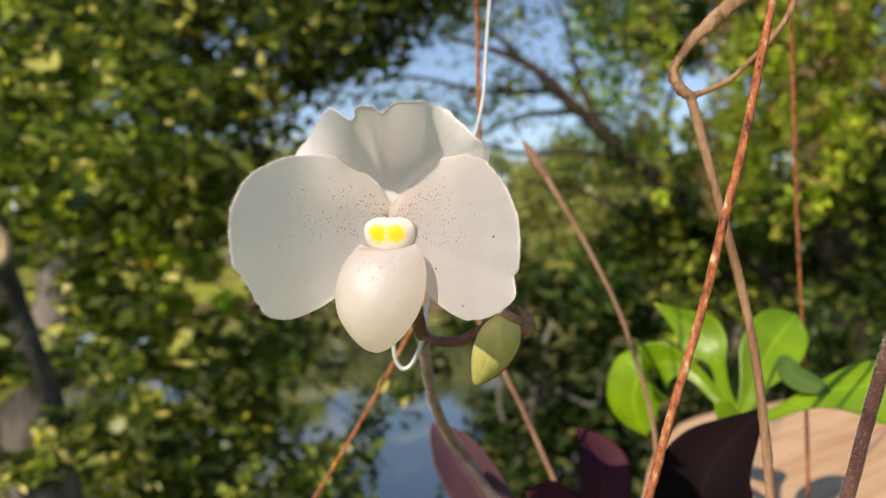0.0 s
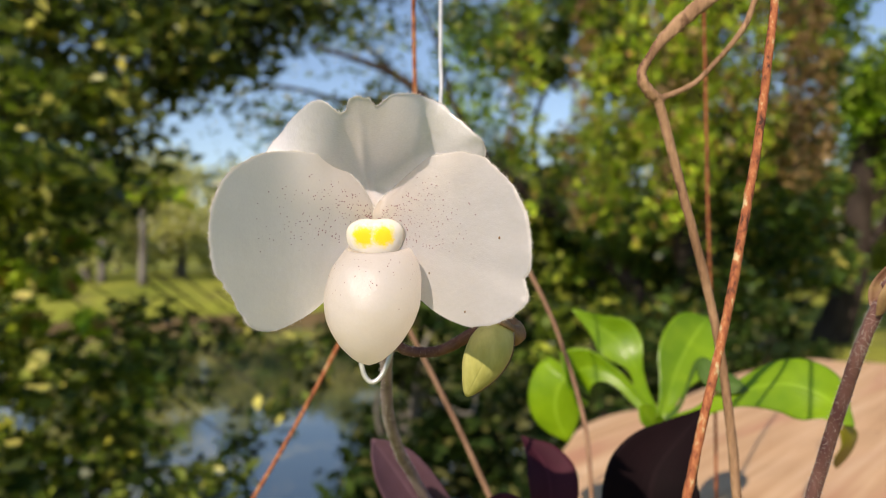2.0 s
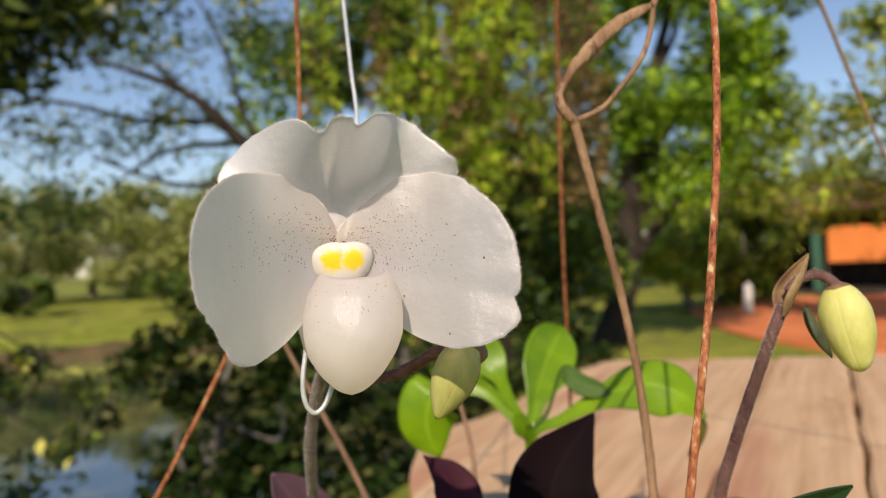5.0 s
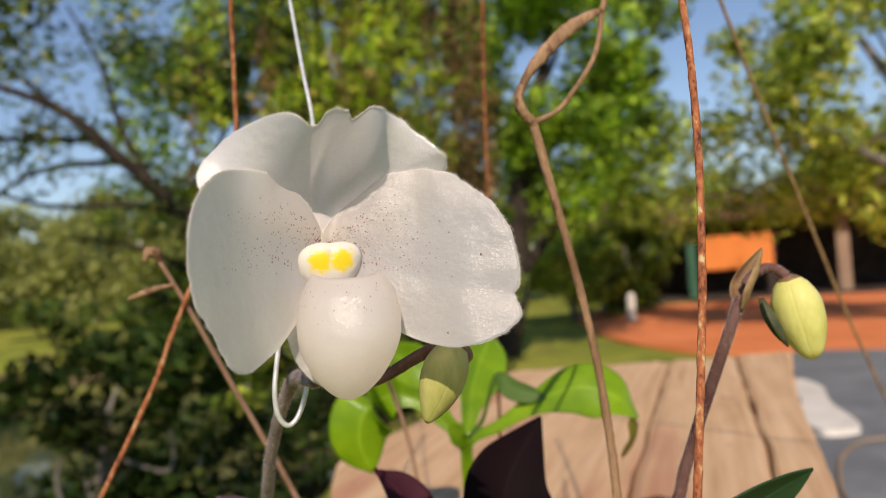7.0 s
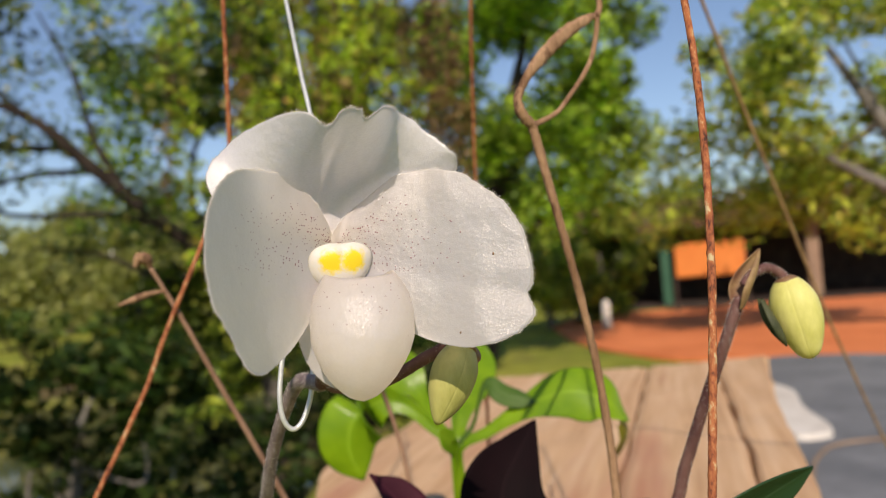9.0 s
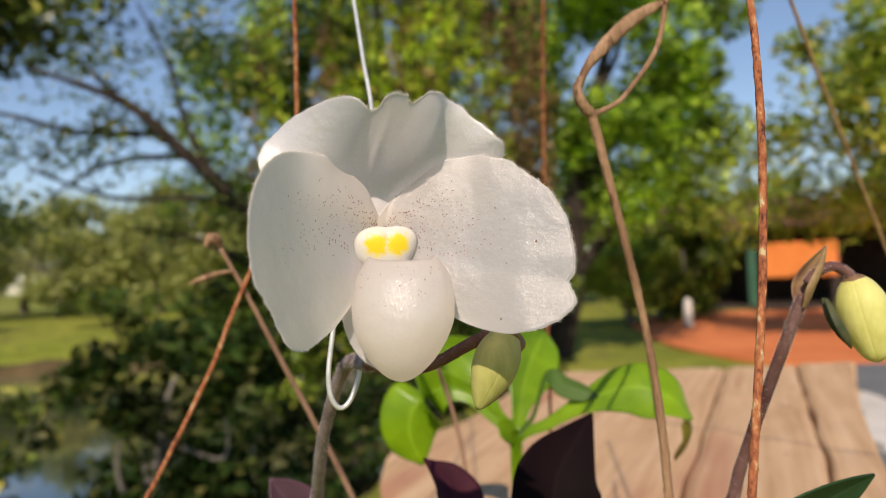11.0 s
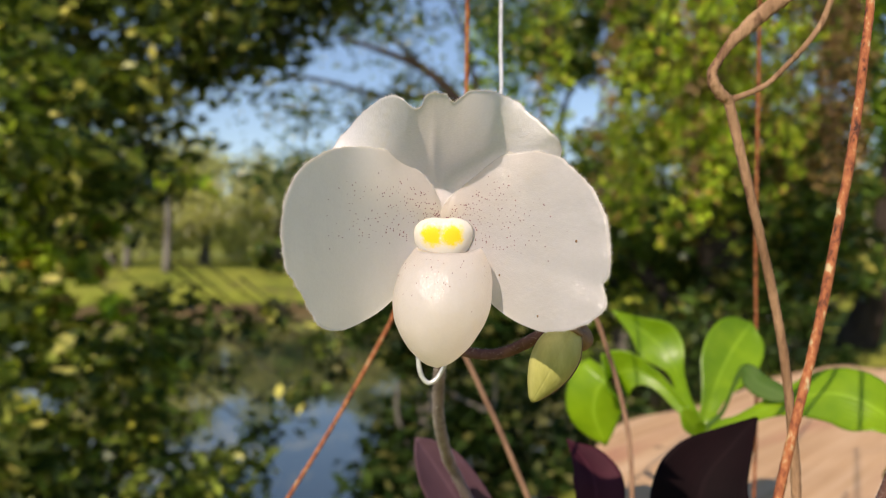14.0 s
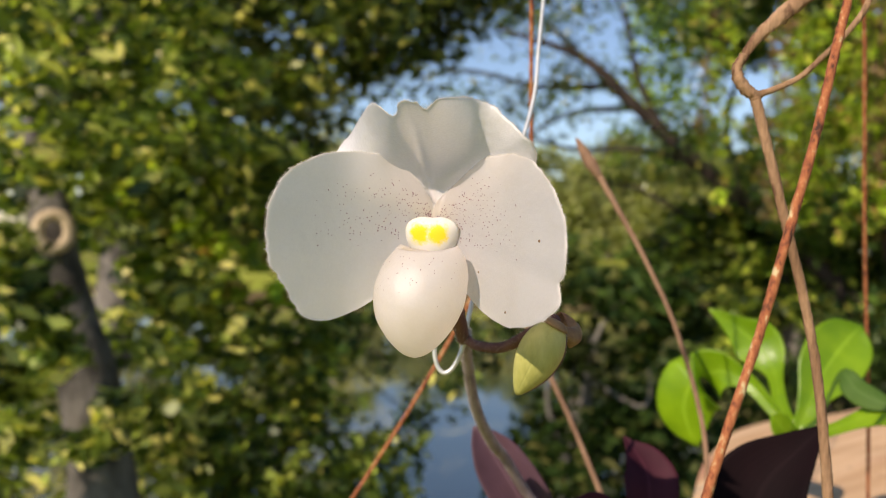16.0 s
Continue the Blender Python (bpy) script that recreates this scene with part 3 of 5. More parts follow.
# the lower sepal hangs behind the pouch
BELOW = [(200, 6), (215, 11), (235, 17), (250, 23), (262, 27), (272, 28), (282, 26), (293, 20), (306, 14), (322, 9), (340, 5)]
add_petal("lower_sepal", (-0.001, -0.003), BELOW, lambda x, z: 0.0035 + 18 * (x + 0.001) ** 2 + 0.12 * z, 0.0008, 15, "white sepal half hidden behind the pouch")

# ovary behind the flower and the stalk it stands on
hairy_bar("ovary", [(0.001, 0.003, 1.399), (0.004, 0.014, 1.388), (0.007, 0.026, 1.374), (0.0085, 0.034, 1.3665)], [0.0024, 0.0027, 0.0024, 0.0020], flower, 260, 0.0010, 31, "purple-brown downy ovary")
hairy_bar("stalk", [(0.0085, 0.034, 1.3665), (0.0085, 0.050, 1.366), (0.0088, 0.064, 1.356), (0.0106, 0.0813, 1.34), (0.0127, 0.0921, 1.33), (0.0159, 0.1046, 1.32), (0.0199, 0.1192, 1.31), (0.0251, 0.1352, 1.30), (0.04, 0.15, 1.275), (0.07, 0.148, 1.25)], [0.0021, 0.0022, 0.0020, 0.0020, 0.0021, 0.0021, 0.0022, 0.0022, 0.0023, 0.0024], flower, 2600, 0.0010, 33, "grey-purple downy flower stalk", GREYSTALK)


def bud(name, label, top, tip, width, stalk_points, seed, bract=None, skin=BUD, blunt=0.0, cap=0.36):
    """A drooping pointed bud of folded sepals on a downy stalk."""
    b = thing(name, label, "flower bud", "orchid buds")
    top, tip = np.array(top), np.array(tip)
    axis = tip - top
    a1 = np.cross(axis, (0.1, 1.0, 0.1))
    a1 /= np.linalg.norm(a1)
    a2 = np.cross(axis, a1)
    a2 /= np.linalg.norm(a2)
    prof = [(0, 0.42), (0.08, 0.68), (0.25, 0.95), (0.42, 1.0), (0.62, 0.86 + 0.08 * blunt), (0.82, 0.52 + 0.22 * blunt), (0.94, 0.24 + 0.30 * blunt), (1.0, 0.06 + 0.10 * blunt)]
    for k in range(3):
        grid = []
        for i in range(26):
            s = i / 25
            row = []
            for j in range(19):
                a = radians(120 * k + seed * 20) + radians(132) * (j / 18 - 0.5)
                r = width / 2 * at(prof, s) * (1.0 + 0.06 * math.cos((j / 18 - 0.5) * math.pi) + 0.012 * (j in (4, 9, 14)))
                row.append(top + axis * s + r * (math.cos(a) * a1 + math.sin(a) * a2))
            grid.append(row)
        part("sepal", mesh_of("sepal", *shell(grid, 0.0005), skin), skin, b, "yellow-green folded sepal" if k == 0 else "")
    dome("cap", top + axis * 0.03, a1, a2, -axis / np.linalg.norm(axis), (width * cap, width * cap, width * cap * 0.5), BUD_TOP, b, "reddish brown cap")
    hairy_bar("bud_stalk", stalk_points, [0.0015, 0.0016, 0.0018], b, 320, 0.0010, seed, "downy stalk")
    axis_way = axis / np.linalg.norm(axis)
    out = np.array((1.0, -0.25, 0.0)) - axis_way * (axis_way @ np.array((1.0, -0.25, 0.0)))
    out /= np.linalg.norm(out)
    seam = [top + axis * s + out * width * 0.53 * at(prof, s) for s in (0.02, 0.12, 0.3, 0.5, 0.7, 0.86, 0.97)]
    hairy_bar("seam", seam, [0.0003, 0.0005, 0.0005, 0.0003], b, 160, 0.0006, seed + 9, "dark brown downy seam")
    if bract:
        grid = []
        line = spline(bract, 18)
        for i, p in enumerate(line):
            s = i / 17
            w = 0.0042 * math.sin(math.pi * (0.16 + 0.84 * s)) + 0.0002
            row = [p + a1 * w * math.cos(t) + np.array((0.3, 0.9, 0.2)) * w * math.sin(t) for t in np.linspace(-2.0, 2.0, 13)]
            grid.append(row)
        part("bract", mesh_of("bract", *shell(grid, 0.0005), BUD_TOP), BUD_TOP, b, "dark green-brown folded bract")
    return b


bud("orchid_bud", "small yellow-green closed bud hanging behind the flower", (0.0345, 0.001, 1.3755), (0.0245, 0.001, 1.3563), 0.0110, [(0.0090, 0.034, 1.3668), (0.013, 0.030, 1.3650), (0.021, 0.022, 1.3660), (0.029, 0.012, 1.3720), (0.0345, 0.003, 1.3765)], 2, [(0.0330, 0.010, 1.3725), (0.0365, 0.006, 1.3765), (0.0385, 0.004, 1.3730), (0.0385, 0.004, 1.3690)])
nodding = bud("orchid_bud", "larger pale yellow-green bud nodding on its own stalk", (0.1589, -0.0113, 1.3842), (0.1629, -0.0155, 1.3575), 0.0148, [(0.1436, -0.006, 1.3836), (0.1467, -0.0075, 1.3868), (0.1521, -0.009, 1.3885), (0.1565, -0.0105, 1.3866), (0.1586, -0.0113, 1.3842)], 4, [(0.1423, -0.004, 1.3764), (0.1428, -0.005, 1.3828), (0.1463, -0.0065, 1.389), (0.151, -0.008, 1.3951)], BUD_PALE, 0.55, 0.28)
line = spline([(0.1466, -0.009, 1.3783), (0.1458, -0.0115, 1.372), (0.1482, -0.013, 1.3664), (0.1518, -0.014, 1.3625)], 18)
grid = [[p + np.array((0.84, -0.54, 0.2)) * w * math.cos(t) + np.array((0.5, 0.8, 0.2)) * w * math.sin(t) for t in np.linspace(-1.6, 1.6, 11)] for p, w in zip(line, [0.0030 * math.sin(math.pi * (0.12 + 0.86 * k / 17)) + 0.0001 for k in range(18)])]
part("side_bract", mesh_of("side_bract", *shell(grid, 0.0005), BUD_DARK), BUD_DARK, nodding, "dark green pointed bract")
hairy_bar("stem", [(0.1435, -0.004, 1.379), (0.1408, -0.0015, 1.37), (0.1403, 0.0031, 1.36), (0.1411, 0.0137, 1.34), (0.1418, 0.0236, 1.32), (0.1400, 0.0330, 1.30), (0.13, 0.07, 1.268), (0.115, 0.11, 1.25)], [0.0019, 0.0019, 0.0020, 0.0021, 0.0022, 0.0022, 0.0022], nodding, 2200, 0.0012, 41, "purple-brown downy stem")

# ---- wires, canes and dry stalks ----
hook = thing("support_wire", "shiny galvanised wire hook holding the flower stalk", "wire")
bar("wire", [(0.055, 0.20, 1.71), (0.0435, 0.145, 1.595), (0.0347, 0.0998, 1.50), (0.032, 0.0856, 1.47), (0.0295, 0.0735, 1.445), (0.0180, 0.052, 1.405), (0.0105, 0.0425, 1.376), (0.0085, 0.0415, 1.364), (0.0055, 0.0415, 1.3565), (0.0022, 0.0415, 1.3542), (-0.0004, 0.0417, 1.3575), (-0.0008, 0.0420, 1.365), (0.0020, 0.0430, 1.380)], [0.00075], GALVANISED, hook, sides=12, steps=120)


def lone_bar(name, label, category, points, radii, material, group="", **kw):
    ob = bar(name, points, radii, material, None, "", **kw)
    return tagged(ob, label, category, group)


lone_bar("hanger_wire", "bent rusty orange hanger wire close to the flower", "wire", [(0.050, -0.058, 1.20), (0.0520, -0.0580, 1.32), (0.0581, -0.0557, 1.34), (0.0643, -0.0531, 1.36), (0.0713, -0.0498, 1.38), (0.0774, -0.0464, 1.40), (0.0838, -0.0420, 1.42), (0.0894, -0.0372, 1.44), (0.0952, -0.0313, 1.46), (0.11, -0.013, 1.52), (0.14, 0.03, 1.66)], [0.00098], RUST, "rusty hanger wires", sides=12, steps=160, rough=0.05)
lone_bar("hanger_wire", "straight thin rusty hanger wire behind the flower", "wire", [(0.036, 0.180, 1.40), (0.0335, 0.170, 1.45), (0.0319, 0.162, 1.50), (0.029, 0.148, 1.60), (0.026, 0.135, 1.70)], [0.0010], RUST, "rusty hanger wires", sides=10, steps=60, rough=0.05)
lone_bar("hanger_wire", "upright rusty hanger wire behind the green leaves", "wire", [(0.268, 0.325, 1.20), (0.250, 0.292, 1.30), (0.231, 0.2623, 1.40), (0.2133, 0.2309, 1.50), (0.2012, 0.2096, 1.55), (0.18, 0.17, 1.65)], [0.0011], RUST, "rusty hanger wires", sides=10, steps=60, rough=0.05)
lone_bar("hanger_wire", "slanting rusty wire beside the pond", "wire", [(-0.135, 0.215, 1.13), (-0.0869, 0.215, 1.20), (-0.0580, 0.214, 1.25), (-0.0279, 0.2125, 1.30), (-0.0008, 0.211, 1.35), (0.012, 0.210, 1.38), (0.035, 0.206, 1.43)], [0.0011], RUST, "rusty hanger wires", sides=10, steps=60, rough=0.05)
lone_bar("hanger_wire", "slanting tan rusty wire before the far trees", "wire", [(1.89, 0.55, 0.0), (1.20, 0.374, 0.68), (0.6506, 0.2337, 1.223), (0.5877, 0.2174, 1.2854), (0.5324, 0.203, 1.3413), (0.4539, 0.1826, 1.4327), (0.3895, 0.1659, 1.508), (0.345, 0.152, 1.555), (0.29, 0.14, 1.62)], [0.0012], TANWIRE, "rusty hanger wires", sides=10, steps=60, rough=0.05)
cane = thing("dry_cane", "tan dry cane with a forked withered tip", "dry cane")
bar("cane", [(0.125, 0.214, 1.17), (0.1040, 0.2145, 1.21), (0.083, 0.2150, 1.25), (0.0606, 0.2150, 1.30), (0.036, 0.2137, 1.35), (0.0190, 0.2120, 1.385), (0.006, 0.210, 1.409)], [0.0019, 0.0018, 0.0016, 0.0014, 0.0012, 0.0011], DRY_TAN, cane, sides=10, steps=70, rough=0.06)
bar("side_twig", [(0.0120, 0.211, 1.3975), (0.004, 0.210, 1.3965), (-0.009, 0.209, 1.3925)], [0.0011, 0.0011, 0.0018, 0.0006], DRY, cane, sides=8, steps=20, rough=0.08)
bar("withered_tip", [(0.006, 0.210, 1.409), (0.0045, 0.2095, 1.4125), (0.0015, 0.209, 1.4135), (-0.0010, 0.209, 1.4095)], [0.0013, 0.0030, 0.0028, 0.0010], DRY, cane, sides=8, steps=16, rough=0.12)
cane2 = thing("dry_cane", "thin drooping tan cane with a pointed brown tip", "dry cane")
bar("cane", [(0.131, 0.20, 1.21), (0.1300, 0.1990, 1.25), (0.1265, 0.1985, 1.30), (0.1120, 0.1990, 1.35), (0.0960, 0.200, 1.385), (0.0790, 0.200, 1.415), (0.070, 0.200, 1.430)], [0.0014, 0.0013, 0.0012, 0.0012, 0.0014, 0.0018], DRY_TAN, cane2, sides=10, steps=70, rough=0.05)
bar("tip", [(0.070, 0.200, 1.430), (0.064, 0.200, 1.439), (0.058, 0.200, 1.449)], [0.0020, 0.0034, 0.0026, 0.0008], DRY_TAN, cane2, "withered brown tip", sides=10, steps=20, rough=0.05)

withered = thing("withered_stalk", "dry brown flower stalk with a knotted looped top", "dry stalk")
bar("stalk", [(0.130, 0.050, 1.21), (0.1285, 0.0445, 1.27), (0.1258, 0.0425, 1.30), (0.1226, 0.0406, 1.33), (0.1185, 0.0403, 1.36), (0.1143, 0.0401, 1.38), (0.1088, 0.0394, 1.40), (0.1032, 0.0391, 1.42), (0.0977, 0.0389, 1.44), (0.0962, 0.0388, 1.4445)], [0.0017, 0.0017, 0.0016, 0.0015, 0.0015, 0.0016, 0.0017], DRY, withered, sides=12, steps=120, rough=0.05)
bar("knot", [(0.0985, 0.039, 1.4440), (0.0950, 0.0385, 1.4450), (0.0915, 0.0385, 1.4490), (0.0910, 0.0388, 1.4530), (0.0930, 0.039, 1.4565)], [0.0012, 0.0018, 0.0019, 0.0016, 0.0014], DRY, withered, sides=12, steps=30, rough=0.10)
bar("shrivelled_bract", [(0.0920, 0.039, 1.4540), (0.0960, 0.039, 1.4610), (0.1040, 0.039, 1.4690), (0.1150, 0.039, 1.4780), (0.1260, 0.039, 1.4845), (0.1330, 0.039, 1.4875)], [0.0011, 0.0016, 0.0024, 0.0026, 0.0019, 0.0010], DRY, withered, "creased dry brown bract", sides=14, steps=50, rough=0.09, flat=0.55)
bar("loop", [(0.0975, 0.039, 1.4445), (0.1020, 0.039, 1.4460), (0.1100, 0.0395, 1.4500), (0.1170, 0.040, 1.4565), (0.1240, 0.040, 1.4640), (0.1290, 0.040, 1.4710), (0.1320, 0.0395, 1.4800), (0.1330, 0.039, 1.4875)], [0.0011, 0.0009, 0.0009, 0.0010, 0.0010], DRY, withered, sides=10, steps=50, rough=0.06)
bar("upper_stalk", [(0.1325, 0.039, 1.4868), (0.1345, 0.039, 1.4910), (0.1350, 0.040, 1.5000), (0.1400, 0.042, 1.5300)], [0.0014, 0.0011, 0.0010, 0.0008], DRY, withered, sides=10, steps=24, rough=0.08)


# ---- leaves of the potted plants ----
def blade(name, spine, widths, lean, material, parent, label="", cup=0.25, thick=0.0008, rows=36, cols=19):
    """A leaf blade: widths across a spine, leaning along the given sideways direction, folded a little at the midrib."""
    line = spline(spine, rows)
    tang = np.gradient(line, axis=0)
    tang /= np.linalg.norm(tang, axis=1)[:, None]
    grid = []
    for i in range(rows):
        s = i / (rows - 1)
        w = at(widths, s) * 0.5
        side = np.array(lean, float) - tang[i] * (np.array(lean) @ tang[i])
        side /= np.linalg.norm(side)
        up = np.cross(side, tang[i])
        row = []
        for j in range(cols):
            u = 2 * j / (cols - 1) - 1
            row.append(line[i] + side * w * u + up * w * cup * (abs(u) ** 1.6))
        grid.append(row)
    verts, faces = shell(grid, thick)
    me = mesh_of(name, verts, faces, material)
    uv = me.uv_layers.new(name="UVMap")
    n = rows * cols
    for loop in me.loops:
        k = loop.vertex_index % n
        uv.data[loop.index].uv = ((k % cols) / (cols - 1), (k // cols) / (rows - 1))
    return part(name, me, material, parent, label)


OVAL = [(0, 0.005), (0.3, 0.0055), (0.42, 0.014), (0.58, 0.026), (0.75, 0.028), (0.9, 0.016), (1.0, 0.001)]
green = thing("potted_orchid_plant", "small plant with broad glossy light green leaves", "potted plant")
FOOT, FORK = (0.193, 0.250, 1.224), (0.190, 0.245, 1.283)
blade("leaf", [FOOT, FORK, (0.178, 0.255, 1.304), (0.167, 0.265, 1.3165), (0.154, 0.275, 1.3195), (0.1405, 0.284, 1.309), (0.1375, 0.287, 1.291), (0.146, 0.287, 1.270)], [(0, 0.006), (0.30, 0.008), (0.46, 0.013), (0.56, 0.026), (0.70, 0.040), (0.82, 0.040), (0.92, 0.027), (1, 0.001)], (0.62, -0.45, 0.55), LEAF, green, "broad arching light green leaf with a bright midrib", cup=0.22)
blade("leaf", [FOOT, FORK, (0.187, 0.262, 1.3025), (0.190, 0.284, 1.3185), (0.184, 0.295, 1.3325), (0.172, 0.300, 1.3430), (0.155, 0.305, 1.3545)], [(0, 0.006), (0.34, 0.008), (0.48, 0.010), (0.60, 0.025), (0.72, 0.029), (0.86, 0.014), (1, 0.001)], (0.85, -0.2, 0.45), LEAF, green)
blade("leaf", [FOOT, FORK, (0.1965, 0.250, 1.302), (0.2069, 0.258, 1.3195), (0.2200, 0.266, 1.3355), (0.2355, 0.273, 1.3500)], [(0, 0.006), (0.36, 0.010), (0.50, 0.018), (0.62, 0.031), (0.78, 0.036), (0.92, 0.026), (1, 0.001)], (0.80, -0.25, -0.50), LEAF, green)
blade("leaf", [FOOT, FORK, (0.204, 0.228, 1.2985), (0.221, 0.208, 1.3135), (0.238, 0.190, 1.3205), (0.251, 0.175, 1.3150), (0.2595, 0.165, 1.3020)], [(0, 0.006), (0.34, 0.008), (0.48, 0.015), (0.62, 0.030), (0.77, 0.036), (0.90, 0.024), (1, 0.002)], (0.10, 0.60, 0.70), LEAF, green, cup=0.12)
blade("leaf", [(0.2560, 0.168, 1.302), (0.2625, 0.171, 1.2925), (0.2650, 0.178, 1.283), (0.2640, 0.186, 1.2745)], [(0, 0.008), (0.4, 0.019), (0.75, 0.016), (1, 0.001)], (0.75, 0.4, 0.1), LEAF_TURN, green, "yellowing folded leaf tip", rows=16)
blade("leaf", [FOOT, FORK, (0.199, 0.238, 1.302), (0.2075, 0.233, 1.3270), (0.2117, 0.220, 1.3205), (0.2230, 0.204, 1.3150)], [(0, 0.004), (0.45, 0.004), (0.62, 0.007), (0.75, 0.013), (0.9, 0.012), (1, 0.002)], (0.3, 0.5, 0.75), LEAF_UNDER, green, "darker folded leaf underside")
blade("leaf", [FOOT, FORK, (0.1815, 0.240, 1.2930), (0.1728, 0.237, 1.3025)], [(0, 0.006), (0.6, 0.010), (0.8, 0.014), (0.92, 0.009), (1, 0.001)], (0.8, 0.3, 0.3), LEAF, green)
blade("leaf", [FOOT, FORK, (0.199, 0.241, 1.291), (0.208, 0.235, 1.299)], [(0, 0.006), (0.6, 0.008), (0.8, 0.010), (0.92, 0.007), (1, 0.001)], (0.6, 0.6, -0.2), LEAF, green)

purple = thing("purple_leaved_plant", "plant with dark wine-purple pointed leaves in shade", "potted plant")
blade("leaf", [(0.103, 0.114, 1.232), (0.1227, 0.113, 1.269), (0.1258, 0.115, 1.2896), (0.1314, 0.118, 1.3009), (0.1433, 0.121, 1.3122), (0.1568, 0.1247, 1.3234)], [(0, 0.022), (0.25, 0.038), (0.48, 0.0390), (0.64, 0.032), (0.82, 0.017), (1, 0.001)], (0.90, -0.35, 0.0), BLACKISH, purple, "near-black wine-purple leaf", cup=0.3)
blade("leaf", [(0.098, 0.118, 1.232), (0.0847, 0.125, 1.2671), (0.0863, 0.13, 1.2895), (0.0848, 0.136, 1.2998), (0.0769, 0.143, 1.3108)], [(0, 0.012), (0.35, 0.021), (0.62, 0.024), (0.82, 0.016), (0.95, 0.004), (1, 0.0008)], (0.97, 0.2, 0.0), PURPLE, purple, cup=0.35)
blade("leaf", [(0.060, 0.150, 1.230), (0.038, 0.152, 1.268), (0.022, 0.152, 1.293), (0.010, 0.151, 1.3105)], [(0, 0.018), (0.4, 0.026), (0.7, 0.023), (0.9, 0.012), (1, 0.001)], (0.75, 0.3, 0.6), MAUVE, purple, cup=0.3)
blade("leaf", [(0.085, 0.130, 1.230), (0.075, 0.120, 1.264), (0.062, 0.112, 1.284), (0.050, 0.108, 1.292)], [(0, 0.016), (0.4, 0.022), (0.75, 0.018), (1, 0.001)], (0.5, 0.6, 0.5), PURPLE, purple, cup=0.3)
dark = thing("dark_leaved_plant", "dark green leaf tip with pale mottling", "potted plant")
blade("leaf", [(0.105, 0.030, 1.255), (0.112, 0.010, 1.292), (0.128, -0.008, 1.312), (0.151, -0.020, 1.3245)], [(0, 0.018), (0.4, 0.026), (0.7, 0.020), (0.9, 0.010), (1, 0.001)], (0.45, 0.2, -0.8), DARKLEAF, dark, cup=0.25)


def pot(name, label, centre, radius, height):
    """A round clay pot with a rolled rim, filled with bark."""
    p = thing(name, label, "flower pot")
    prof = [(0.0, 0.0), (0.70, 0.0), (0.74, 0.04), (0.94, 0.80), (1.06, 0.81), (1.08, 0.90), (1.06, 1.0), (0.98, 1.0), (0.94, 0.9), (0.0, 0.88)]
    verts, faces, n = [], [], 40
    for r, h in prof:
        for j in range(n):
            a = 2 * math.pi * j / n
            verts.append((centre[0] + radius * max(r, 0.001) * math.cos(a), centre[1] + radius * max(r, 0.001) * math.sin(a), centre[2] + height * h))
    for i in range(len(prof) - 1):
        for j in range(n):
            a, b = i * n + j, i * n + (j + 1) % n
            faces.append((a, b, b + n, a + n))
    part("pot_wall", mesh_of("pot_wall", verts, faces, CLAY), CLAY, p)
    dome("bark_filling", np.array(centre) + (0, 0, height * 0.86), np.array((1, 0, 0)), np.array((0, 1, 0)), np.array((0, 0, 1)), (radius * 0.93, radius * 0.93, 0.006), MOSS, p)
    return p


BENCH = 1.20
pot("clay_pot", "plain fired clay pot holding the orchid on the bench", (0.105, 0.115, BENCH), 0.04, 0.040)
pot("clay_pot", "plain fired clay pot with a green-leaved plant", (0.193, 0.250, BENCH), 0.028, 0.026)


# ---- the wooden bench under the pots ----
bench = thing("wooden_bench", "weathered reddish wooden bench top with cracks and a rounded end", "bench")
along = Vector((0.76, 0.65, 0)).normalized()
across = Vector((-along.y, along.x, 0))
start = Vector((0.09, 0.02, BENCH))


def left_side(u):
    return at([(-0.05, -0.04), (0.10, 0.10), (0.20, 0.17), (0.30, 0.23), (0.37, 0.272), (0.46, 0.32), (0.55, 0.353), (0.64, 0.356), (0.79, 0.336), (1.0, 0.352), (1.22, 0.328), (1.5, 0.30)], u)


def right_side(u):
    return at([(-0.05, -0.10), (0.44, -0.130), (0.67, -0.141), (0.9, -0.150), (1.6, -0.205)], u)


def far_end(v):
    return at([(-0.21, 1.42), (-0.05, 1.345), (0.1, 1.30), (0.2, 1.262), (0.33, 1.245), (0.4, 1.22)], v)


